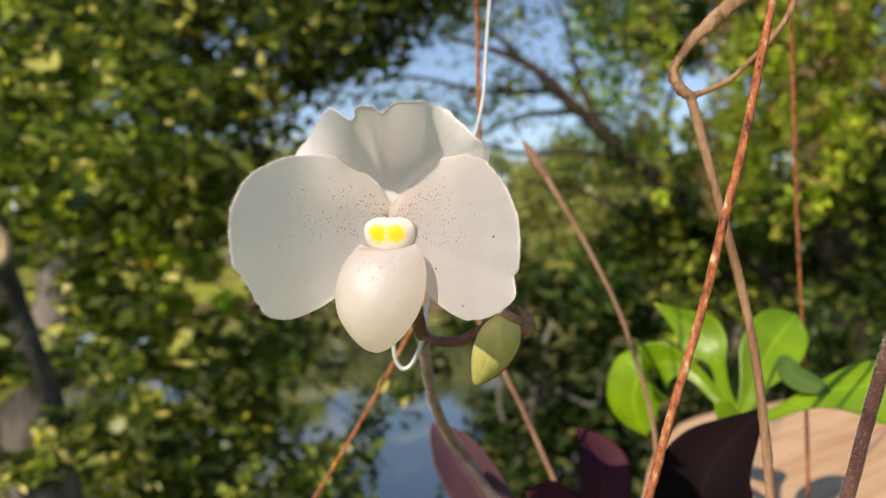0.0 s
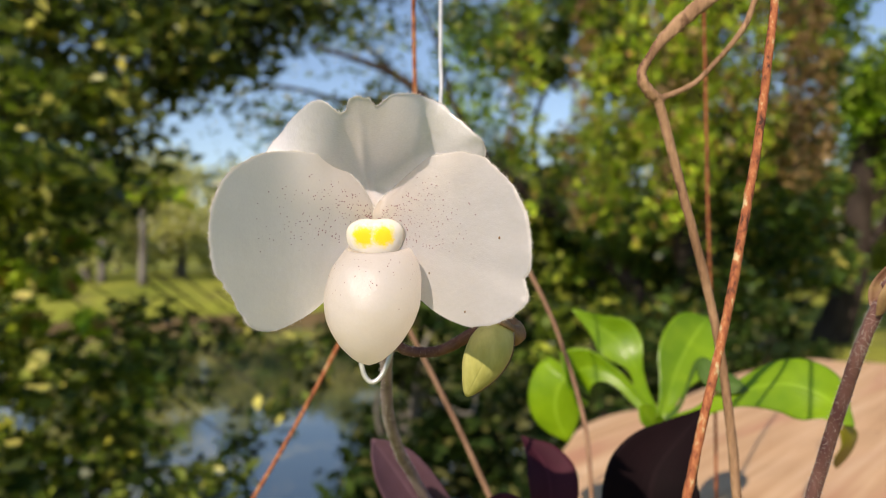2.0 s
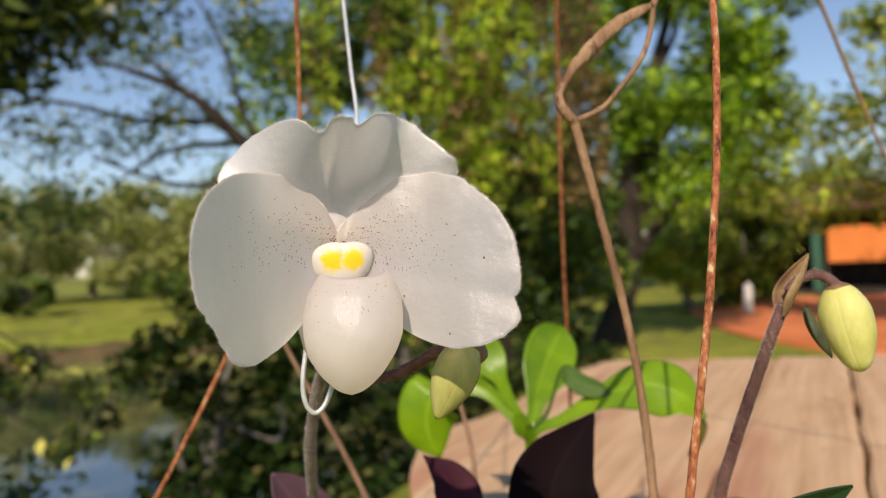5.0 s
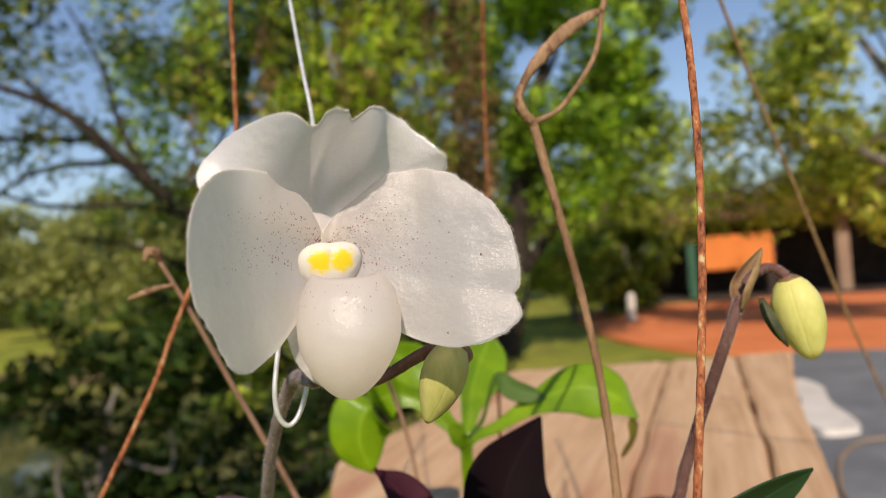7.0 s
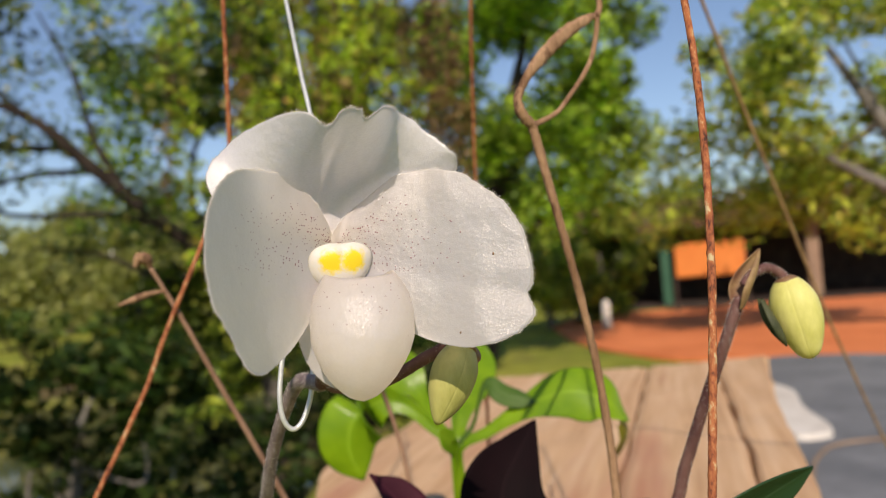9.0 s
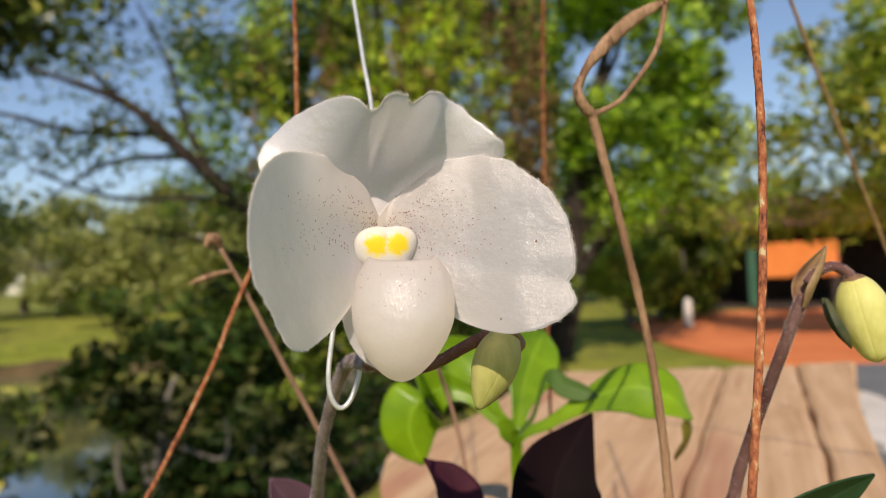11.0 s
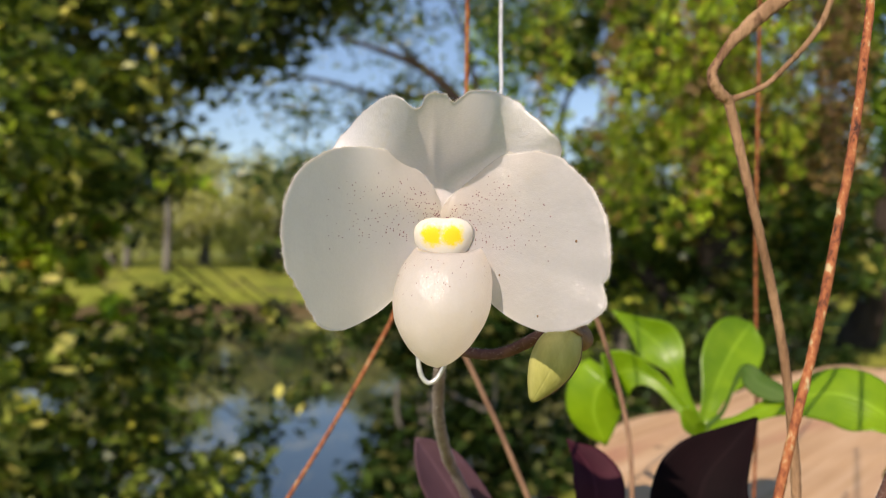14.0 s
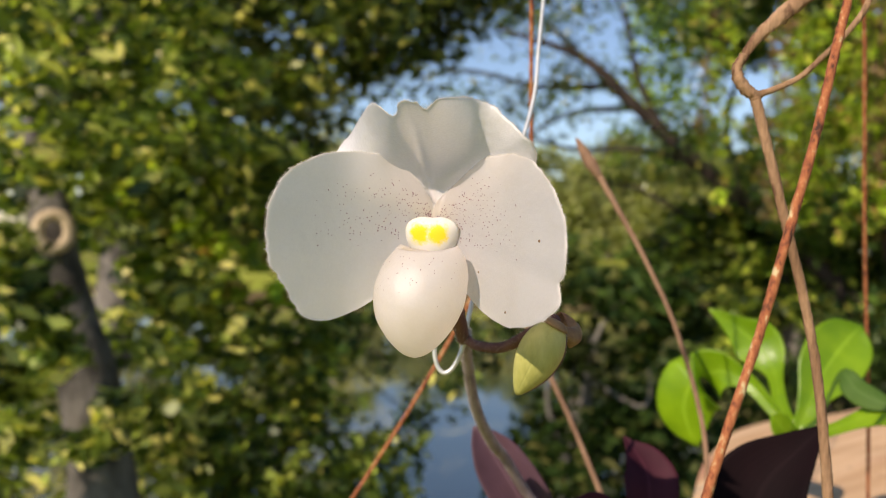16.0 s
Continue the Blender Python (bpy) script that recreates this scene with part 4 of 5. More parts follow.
def plank(name, v0, v1, thick, seed):
    """One board of the bench, u along it and v across, cut by the bench's outline, with worn edges."""
    noise.seed_set(seed)
    nu, nv = 110, 13
    us = [-0.05 + 1.5 * i / nu for i in range(nu + 1)]
    us = [u for u in us if min(v1, left_side(u)) - max(v0, right_side(u)) > 0.004]
    verts, faces = [], []
    for i, u in enumerate(us):
        lo, hi = max(v0, right_side(u)), min(v1, left_side(u))
        for j in range(nv + 1):
            q = j / nv
            v = lo + (hi - lo) * q
            edge = min(j, nv - j)
            v += 0.004 * noise.noise((u * 9, seed, q * 2)) * (1 if edge == 0 else 0.3)
            w = min(u, far_end(v) + 0.008 * noise.noise((v * 45, seed, 3.0)))
            p = start + along * w + across * v
            z = 0.0018 * noise.noise((u * 12, v * 30, seed)) - (0.004 if edge == 0 else 0) - (0.003 if u > far_end(v) - 0.01 else 0)
            verts.append((p.x, p.y, BENCH + z))
    n, m, k = len(verts), nv + 1, len(us)
    verts += [(x, y, z - thick) for x, y, z in verts]
    for i in range(k - 1):
        for j in range(nv):
            a = i * m + j
            faces += [(a, a + m, a + m + 1, a + 1), (n + a, n + a + 1, n + a + m + 1, n + a + m)]
    rim = [i * m for i in range(k - 1)] + [(k - 1) * m + j for j in range(nv)] + [i * m + nv for i in range(k - 1, 0, -1)] + [j for j in range(nv, 0, -1)]
    for a, b in zip(rim, rim[1:] + rim[:1]):
        faces.append((a, n + a, n + b, b))
    return part(name, mesh_of(name, verts, faces, BOARD, False), BOARD, bench)


plank("board", -0.22, -0.091, 0.035, 1)
plank("board", -0.087, 0.029, 0.035, 2)
plank("board", 0.033, 0.40, 0.035, 3)
MARK = mottled("old_wood_scar", (0.05, 0.035, 0.03), (0.10, 0.07, 0.05), 60.0, 0.95, 0.05, 0.3, 0.001)
for u0, v0, length in ((0.405, 0.004, 0.030), (0.365, 0.022, 0.014), (0.30, 0.115, 0.016)):
    p = start + along * u0 + across * v0
    bar("scar", [p - across * length / 2 + Vector((0, 0, 0.001)), p + along * 0.002 + Vector((0, 0, 0.0016)), p + across * length / 2 + Vector((0, 0, 0.001))], [0.0008, 0.0032, 0.0010], MARK, bench, sides=8, steps=12, rough=0.15)
POST = mottled("bench_post_wood", (0.10, 0.065, 0.045), (0.19, 0.13, 0.09), 6.0, 0.85, 0.15, 0.3, 0.004, (4, 4, 0.6))
for u in (0.2, 1.2):
    for v in (-0.10, 0.14):
        p = start + along * u + across * v
        bar("leg", [(p.x, p.y, 0.0), (p.x, p.y, 0.6), (p.x, p.y, BENCH - 0.036)], [0.035, 0.032, 0.032], POST, bench, sides=12, steps=10, rough=0.03)

# ---- ground, pond, clay court, paving ----
GRASS = mottled("lawn", (0.17, 0.21, 0.028), (0.32, 0.33, 0.055), 0.5, 0.9, 0.1, 0.5, 0.03, third=(0.17, 0.15, 0.05))
CLAYGROUND = mottled("red_clay", (0.64, 0.19, 0.07), (0.76, 0.25, 0.10), 0.7, 0.9, 0.1, 0.15, 0.01)
PAVING = mottled("grey_paving", (0.15, 0.16, 0.17), (0.21, 0.22, 0.23), 1.2, 0.85, 0.2, 0.25, 0.006)
WATER = water()
POND = -0.6


def polar(az, d, z=0.0):
    return Vector((d * math.sin(radians(az)), d * math.cos(radians(az)), z))


def pond_edge(az):
    """The near and far shore of the pond, by direction."""
    near = at([(-60, 4.2), (-30, 3.8), (-10, 3.6), (10, 4.0), (22, 6.0), (30, 10.5)], np.clip(az, -60, 30))
    far = at([(-60, 24), (-30, 23), (-12, 22.0), (0, 22.5), (14, 22), (24, 18), (30, 11.5)], np.clip(az, -60, 30))
    return near, far


verts, faces = [], []
azs = [-180 + 3 * k for k in range(121)]
radii_ = [0.02, 1, 2, 3, 4, 4.5, 5, 5.5, 6, 6.6, 7.5, 8.5, 9.5, 10.5, 12, 14, 16, 18, 19.5, 20.5, 21.5, 22.5, 23.5, 25, 28, 33, 40, 55, 80, 130, 250, 600, 1500]
noise.seed_set(4)
for az in azs[:-1]:
    near, far = pond_edge(az) if -75 < az < 30 else (1e9, -1e9)
    fade = min(1, (az + 75) / 12, (30 - az) / 5) if -75 < az < 30 else 0
    for d in radii_:
        inside = min(d - near, far - d) + 0.4
        z = -max(0, min(1, inside / 1.3)) * 1.3 * fade
        z += (0.35 * max(0, min(1, (d - far) / 6)) if -75 < az < 30 else 0) * fade
        z += 0.04 * noise.noise((d * math.sin(radians(az)), d * math.cos(radians(az)), 0)) if 1.5 < d < 60 else 0
        p = polar(az, d, z)
        verts.append(p)
n = len(radii_)
for k in range(120):
    for i in range(n - 1):
        a, b = k * n + i, ((k + 1) % 120) * n + i
        faces.append((a, a + 1, b + 1, b))
tagged(part("ground", mesh_of("ground", verts, faces, GRASS), GRASS), "rough green lawn and banks round a pond", "ground", kind="structure")


EARTH = mottled("bare_earth", (0.10, 0.075, 0.035), (0.16, 0.11, 0.055), 1.5, 0.95, 0.1, 0.3, 0.03)
noise.seed_set(9)
shore = [(az, pond_edge(az)[1] - 0.35 + 0.25 * noise.noise((az * 0.3, 2.0, 0))) for az in np.arange(-30, 25, 0.75)]
verts, faces = [], []
for az, d in shore:
    up = 0.12 + 0.10 * noise.noise((az * 0.5, 5.0, 0))
    verts += [polar(az, d - 0.25, -0.68), polar(az, d, -0.52 + up), polar(az, d + 0.35, -0.45 + up), polar(az, d + 0.7, -0.6)]
for k in range(len(shore) - 1):
    for j in range(3):
        a = 4 * k + j
        faces.append((a, a + 1, a + 5, a + 4))
tagged(part("bank", mesh_of("bank", verts, faces, EARTH), EARTH), "strip of bare brown earth along the far shore", "bank", kind="structure")


def flat_patch(name, label, material, corners, z, kind="structure"):
    pts = spline(corners + corners[:1], 60)[:-1]
    verts = [(p[0], p[1], z) for p in pts] + [(p[0], p[1], z - 0.06) for p in pts]
    k = len(pts)
    faces = [tuple(range(k))] + [(i, k + i, k + (i + 1) % k, (i + 1) % k) for i in range(k)]
    me = mesh_of(name, verts, faces, material, False)
    ob = part(name, me, material)
    return tagged(ob, label, name.replace("_", " "), kind=kind)


flat_patch("water", "still pond mirroring sky and trees", WATER, [tuple(polar(az, d, 0)) for az, d in ((-78, 3.4), (-50, 3.2), (-20, 3.0), (5, 3.2), (20, 5.0), (31, 10.8), (27, 18), (14, 23.4), (-10, 23.6), (-40, 25), (-78, 26))], POND)
flat_patch("clay_court", "orange-red bare clay ground before the pavilion", CLAYGROUND, [tuple(polar(az, d, 0)) for az, d in ((41, 19), (43, 14.5), (49, 11.6), (60, 11.3), (75, 11.6), (85, 20), (75, 26), (60, 24.5), (50, 23.8), (43, 22.5))], 0.055)
flat_patch("paving", "grey paved path beside the red clay", PAVING, [tuple(polar(az, d, 0)) for az, d in ((51, 10.8), (48, 6), (44, 3.2), (60, 2.4), (85, 2.8), (95, 8), (82, 12), (62, 11.6))], 0.05)


# ---- trees ----
BARK = mottled("grey_bark", (0.11, 0.098, 0.085), (0.25, 0.23, 0.20), 5.0, 0.95, 0.1, 0.4, 0.02, (1, 1, 0.3))
DARKBARK = mottled("dark_bark", (0.03, 0.024, 0.02), (0.07, 0.055, 0.045), 6.0, 0.95, 0.1, 0.4, 0.02, (1, 1, 0.3))
# Darker copy of the bark for the left trunk, its shade put in the colour.
SHADEBARK = mottled("shade_toned_bark", (0.045, 0.040, 0.034), (0.19, 0.175, 0.15), 7.0, 0.95, 0.1, 0.5, 0.03, (1, 1, 0.5))
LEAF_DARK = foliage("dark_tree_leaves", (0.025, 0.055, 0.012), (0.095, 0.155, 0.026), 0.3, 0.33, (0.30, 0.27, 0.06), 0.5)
# One tree's leaves twice: dark crown, bright boughs, shade and sunlight put in colour.
LEAF_LEFT_SHADED = foliage("shaded_bank_tree_leaves", (0.015, 0.030, 0.009), (0.135, 0.180, 0.032), 0.3, 0.30, (0.46, 0.43, 0.11), 0.3, patch=(0.6, 1.8))
LEAF_LEFT_LIT = foliage("lit_bank_tree_leaves", (0.020, 0.042, 0.010), (0.230, 0.280, 0.048), 0.4, 0.36, (0.62, 0.56, 0.18), 0.32, patch=(0.85, 1.9), span=2.6)
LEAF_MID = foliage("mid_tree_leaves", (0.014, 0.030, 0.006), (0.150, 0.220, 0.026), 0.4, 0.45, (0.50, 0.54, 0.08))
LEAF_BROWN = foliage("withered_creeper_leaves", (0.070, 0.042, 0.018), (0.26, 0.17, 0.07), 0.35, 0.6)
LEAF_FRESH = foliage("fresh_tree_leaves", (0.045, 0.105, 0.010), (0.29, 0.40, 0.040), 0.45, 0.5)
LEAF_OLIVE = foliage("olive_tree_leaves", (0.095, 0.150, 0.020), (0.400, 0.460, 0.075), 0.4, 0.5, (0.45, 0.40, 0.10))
# Paler than real leaves: haze over the far bank is put into the colour.
LEAF_FAR = foliage("haze_painted_far_leaves", (0.40, 0.41, 0.23), (0.60, 0.58, 0.36), 0.5, 0.6, patch=(0.75, 1.1))
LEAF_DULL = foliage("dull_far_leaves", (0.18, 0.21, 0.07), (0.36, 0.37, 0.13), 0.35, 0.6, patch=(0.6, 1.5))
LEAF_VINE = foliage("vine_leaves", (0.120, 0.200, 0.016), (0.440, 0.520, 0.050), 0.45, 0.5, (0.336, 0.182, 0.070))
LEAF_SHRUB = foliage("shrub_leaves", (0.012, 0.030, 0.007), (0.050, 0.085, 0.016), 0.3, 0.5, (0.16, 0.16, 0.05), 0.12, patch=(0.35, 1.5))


def leaf_cloud(name, blobs, per_blob, size, material, parent, seed, droop=0.0, aspect=0.45, shellness=0.5):
    """Many small pointed blades scattered through round clumps, as one mesh."""
    rng = np.random.default_rng(seed)
    centres = []
    for (c, r), k in zip(blobs, np.broadcast_to(per_blob, len(blobs))):
        v = rng.normal(0, 1, (int(k), 3))
        v /= np.linalg.norm(v, axis=1)[:, None]
        rad = r * rng.uniform(0, 1, (int(k), 1)) ** shellness
        centres.append(np.array(c) + v * rad * (1, 1, 0.75))
    p = np.vstack(centres)
    n = len(p)
    a = rng.normal(0, 1, (n, 3))
    a[:, 2] = a[:, 2] * 0.6 - droop
    a /= np.linalg.norm(a, axis=1)[:, None]
    b = np.cross(a, rng.normal(0, 1, (n, 3)))
    b /= np.linalg.norm(b, axis=1)[:, None]
    ln = (size * rng.uniform(0.6, 1.3, n))[:, None]
    nor = np.cross(a, b) * ln * 0.12
    verts = np.empty((n, 4, 3))
    verts[:, 0], verts[:, 2] = p - a * ln * 0.5, p + a * ln * 0.5
    verts[:, 1], verts[:, 3] = p + b * ln * aspect * 0.5 + nor, p - b * ln * aspect * 0.5 + nor
    me = bpy.data.meshes.new(name)
    me.vertices.add(4 * n)
    me.vertices.foreach_set("co", verts.ravel())
    me.loops.add(4 * n)
    me.loops.foreach_set("vertex_index", np.arange(4 * n))
    me.polygons.add(n)
    me.polygons.foreach_set("loop_start", np.arange(n) * 4)
    me.polygons.foreach_set("loop_total", np.full(n, 4))
    me.update()
    me.validate()
    me.materials.append(material)
    ob = part(name, me, material, parent)
    return ob


def blobs_in(rng, centre, radius, count, size):
    """Clump centres inside an ellipsoid, with an uneven outline."""
    out = []
    for _ in range(count):
        v = rng.normal(0, 1, 3)
        v = v / np.linalg.norm(v) * rng.uniform(0.25, 1.0) ** 0.6
        out.append((np.array(centre) + v * np.array(radius), size * rng.uniform(0.6, 1.35)))
    return out


def tree(label, base, height, trunk_r, crown_c, crown_r, clumps, clump_size, leaves, leaf, material, seed, bark=BARK, name="tree", lean=(0, 0), limbs=7, droop=0.2, extra=(), group="trees round the pond", category="tree", stem=None):
    """A tapered trunk with limbs out to the clumps of an uneven crown."""
    rng = np.random.default_rng(seed)
    t = thing(name, label, category, group)
    base, top = np.array(base), np.array(crown_c) + (lean[0], lean[1], crown_r[2] * 0.3)
    mid = base * 0.45 + top * 0.55 + rng.normal(0, 0.12, 3) * (1, 1, 0)
    trunk = [base - (0, 0, 0.1), base * 0.8 + top * 0.2 + rng.normal(0, 0.08, 3) * (1, 1, 0), mid, top]
    trunk = stem + [top] if stem else trunk
    bar("trunk", trunk, [trunk_r * 1.35, trunk_r, trunk_r * 0.75, trunk_r * 0.25], bark, t, sides=14, steps=26, rough=0.05, seed=seed)
    blobs = blobs_in(rng, crown_c, crown_r, clumps, clump_size) + list(extra)
    line = spline(trunk, 40)
    for k_, (c, r) in enumerate(blobs[:limbs] + list(extra)[:6]):
        k = int(rng.uniform(31, 39) if stem else rng.uniform(12, 34))
        p = line[k]
        m1 = p * 0.5 + np.array(c) * 0.5 + rng.normal(0, 0.15, 3)
        thin = 0.4 if k_ >= limbs or stem else 1.0
        bar("limb", [p, m1, np.array(c)], [trunk_r * 0.38 * thin, trunk_r * 0.22 * thin, trunk_r * 0.07], bark, t, sides=8, steps=14, rough=0.04, seed=seed + 1)
    leaf_cloud("crown", blobs, leaves // len(blobs), leaf, material, t, seed + 2, droop)
    return t


P3 = lambda az, d, el: np.array(polar(az, d, 1.4 + d * math.tan(radians(el))))

# the dense dark tree to the left, with boughs hanging over the water
over = [(P3(az, 6.5, el), 0.55) for az, el in ((-14, 13), (-10, 15), (-6, 16.5), (-2, 18), (2, 18.5), (-16, 10), (-12, 18), (-7, 21), (4, 22), (-17, 5), (-8, 14.5), (-12, 12), (-4, 19), (-14.5, 8.5), (-10, 12), (-7, 13), (-5, 15), (-13, 6), (-15.5, 2.5), (-2.5, 16.5))]
low = [(P3(az, 4.9, el), 0.36) for az, el in ((-25, -8), (-22, -5), (-18, -9), (-14, -13), (-20, -14), (-24, -15), (-17, -17), (-36, 5), (-19, 3), (-25, 3), (-28, 1), (-12, -6), (-26, 6), (-27, 12), (-32, 12), (-37, -6))]
shady = tree("large shady tree with dense dark leaves hanging low", polar(-31.3, 4.7), 7, 0.12, polar(-25, 6.0, 3.4), (2.3, 1.3, 2.6), 70, 0.40, 24000, 0.13, LEAF_LEFT_SHADED, 11, extra=over, lean=(0.2, 0.3), bark=SHADEBARK, stem=[np.array(polar(-27.2, 3.65, -0.25)), P3(-28.4, 3.72, -13), P3(-30.4, 3.8, -5), P3(-31.2, 3.86, 0), P3(-31.4, 4.2, 8)])
low += [(P3(az, 4.3, el), 0.27) for az, el in ((-23, 5), (-17, 5), (-22, -5), (-18, -8), (-13, -9))]
low += [(P3(az, 4.4, el), 0.26) for az, el in ((-34, -4), (-33, -10), (-36, -10), (-22, -13), (-21, -16), (-24, -4))]
# Low boughs get the brighter leaf colour to pass for sunlit ones.
leaf_cloud("crown", low, 170, 0.14, LEAF_LEFT_LIT, shady, 15, 0.2)
veil = [(P3(az, d, el), r) for az, d, el, r in ((-34.5, 3.3, 3, 0.20), (-30, 3.4, 5, 0.24), (-27, 3.5, 6, 0.24), (-33, 3.4, 9, 0.26), (-29, 3.5, 11, 0.28), (-25, 3.6, 11, 0.26), (-32, 3.5, 15, 0.28), (-27, 3.6, 16, 0.30), (-23, 3.8, 15, 0.28), (-34, 3.2, -3, 0.18), (-32.5, 3.2, -6, 0.16), (-24.5, 3.5, 2, 0.18), (-22, 3.7, 7, 0.24), (-20, 3.9, 11, 0.26), (-26.5, 3.3, -13, 0.12), (-24, 3.4, -9, 0.14), (-31, 3.3, -9, 0.12), (-28.5, 3.3, -15, 0.12), (-34, 3.3, -14, 0.16))]
leaf_cloud("crown", veil, 120, 0.11, LEAF_LEFT_LIT, shady, 16, 0.25)
# Clumps in the brighter vine-leaf colour, put here to look sunlit.
sunlit_look = [(P3(az, 4.2, el), r) for az, el, r in ((-23.6, 2.0, 0.15), (-22.6, 0.0, 0.14), (-24.6, 3.4, 0.13), (-20.4, -1.6, 0.10), (-17.5, -2.2, 0.10), (-15.5, -5.0, 0.09), (-24.8, -3.0, 0.10), (-21.6, 2.6, 0.10), (-19.2, -4.6, 0.09), (-26, 1.5, 0.12), (-16.4, 0.6, 0.07))]
leaf_cloud("crown", sunlit_look, 90, 0.11, LEAF_VINE, shady, 19, 0.2)
ring = [P3(-31.1, 3.66, -0.7) + 0.064 * np.array((math.cos(a) * 0.87, math.cos(a) * 0.5, 1.15 * math.sin(a))) for a in np.linspace(0, 2 * math.pi, 13)]
KNOT = mottled("healed_knot", (0.42, 0.33, 0.22), (0.60, 0.48, 0.33), 8.0, 0.9, 0.1, 0.3, 0.01)
bar("knot_ring", ring, [0.028], KNOT, shady, "pale healed ring round a cut bough", sides=10, steps=40, rough=0.05)
rng = np.random.default_rng(17)
sprigs = [(P3(rng.uniform(-14, 1.5), rng.uniform(4.3, 5.2), rng.uniform(-14, -2)), rng.uniform(0.12, 0.24)) for _ in range(13)]
for c, r in sprigs:
    bar("limb", [c + (-0.5, 0.1, 0.35), c + (-0.2, 0.05, 0.12), c], [0.008, 0.006, 0.003], DARKBARK, shady, sides=6, steps=8)
leaf_cloud("crown", sprigs, 46, 0.10, LEAF_LEFT_SHADED, shady, 18, 0.2)
tree("dark leafy tree behind the first one", polar(-27, 9.0), 9, 0.2, polar(-27, 9.5, 3.6), (2.1, 1.6, 3.6), 42, 0.7, 9500, 0.17, LEAF_LEFT_LIT, 12)
# the leaning tree whose bare boughs cross the sky
leaner = thing("leaning_tree", "leaning tree with dark bare boughs and sparse leaves over the pond", "tree", "trees round the pond")
bar("trunk", [polar(27, 9.5, -0.1), P3(24, 9.3, -4), P3(20.5, 9.2, 0), P3(15, 9.0, 4.5), P3(10, 9.0, 9), P3(6, 9.0, 12.5), P3(0, 9, 14.5)], [0.16, 0.13, 0.10, 0.085, 0.07, 0.05, 0.02], DARKBARK, leaner, sides=12, steps=50, rough=0.04)
for k, pts in enumerate((((15, 4.5), (11, 6), (5, 6.2), (0, 8)), ((12, 7), (10, 11), (9, 15), (7, 19)), ((18, 2), (14, 1.5), (10, 3.4), (6, 4)), ((8, 10.5), (3, 10.5), (-2, 11.5), (-6, 11)), ((17, 3), (16, 8), (17, 13), (15, 18)), ((10, 9), (5, 8.5), (1, 6)), ((6, 12.5), (3, 15), (-2, 17)))):
    bar("limb", [P3(az, 9.0 + 0.2 * k, el) for az, el in pts], [0.045, 0.03, 0.012], DARKBARK, leaner, sides=8, steps=24, rough=0.05, seed=k)
rng = np.random.default_rng(77)
sparse = [(P3(rng.uniform(-6, 17), 9 + rng.uniform(-0.6, 1.2), rng.uniform(3, 19)), rng.uniform(0.35, 0.7)) for _ in range(40)]
leaf_cloud("crown", sparse, 130, 0.10, LEAF_DARK, leaner, 78, 0.3)
light = [(P3(rng.uniform(9, 17), 9.5 + rng.uniform(-0.6, 1.2), rng.uniform(6, 20)), rng.uniform(0.35, 0.6)) for _ in range(16)]
leaf_cloud("crown", light, 190, 0.12, LEAF_FRESH, leaner, 79, 0.3)

# the tree hung with creepers
vine = tree("big dark tree hung with yellowing creepers", polar(27, 8.6), 8, 0.24, polar(26, 9.0, 3.9), (1.9, 1.2, 2.4), 46, 0.38, 14000, 0.13, LEAF_DARK, 21, bark=DARKBARK, extra=[(P3(az, 8.6, el), 0.6) for az, el in ((20, 3), (24, 2), (29, 3), (33, 4), (18, 6))])
rng = np.random.default_rng(31)
for k in range(60):
    az, d = (rng.normal(26, 2.6) if k % 2 else rng.uniform(15, 36)), rng.uniform(7.0, 8.4)
    z1, z0 = rng.uniform(3.2, 5.2), rng.uniform(1.4, 2.7)
    p = polar(az, d)
    pts = [(p.x, p.y, z1), (p.x + rng.normal(0, 0.05), p.y, (z0 + z1) / 2), (p.x + rng.normal(0, 0.08), p.y, z0)]
    creeper = bar("creeper", pts, [0.008, 0.006, 0.003], DARKBARK, vine, sides=5, steps=14)
    beads = [((p.x + rng.normal(0, 0.06), p.y + rng.normal(0, 0.05), z), 0.11) for z in np.arange(z0, z1, 0.12)]
    leaf_cloud("creeper_leaves", beads, 16, 0.075, LEAF_BROWN if k % 4 == 0 else LEAF_VINE, creeper, 100 + k, 0.8)
tree("leafy green tree beside the clay court", polar(35.3, 12.6), 9, 0.2, polar(41, 12.8, 4.6), (2.3, 1.6, 2.6), 44, 0.7, 16000, 0.18, LEAF_FRESH, 41, bark=DARKBARK)
tree("spreading olive-green tree near the pavilion", polar(70, 14.5), 9, 0.2, polar(60.5, 14.2, 4.0), (2.7, 1.8, 2.3), 46, 0.62, 13000, 0.18, LEAF_OLIVE, 51, extra=[(P3(az, 16.5, el), 0.8) for az, el in ((48, 3.6), (51, 4.2), (54, 3.4), (57, 4.4), (60, 3.3), (62, 4), (46, 6), (47, 8.5), (49, 9), (48, 5.5), (50.5, 8), (49.5, 2.7), (52, 2.9), (54.5, 2.6), (57, 2.9), (59.5, 2.6), (62, 2.4), (60, 7), (64, 2), (50, 7), (45.5, 3.8), (56, 6.5), (53, 5.5), (62, 1.5))])
tree("shrubby dark tree under the creepers", polar(31, 11), 4, 0.12, polar(30.5, 11, 1.5), (1.5, 1.0, 1.2), 26, 0.45, 10000, 0.15, LEAF_DARK, 61, limbs=4)
tree("round dark shrub before the pavilion", polar(44.8, 21), 3, 0.10, polar(44.6, 20.5, 1.45), (1.7, 0.9, 1.2), 24, 0.50, 8000, 0.18, LEAF_MID, 64, limbs=4)
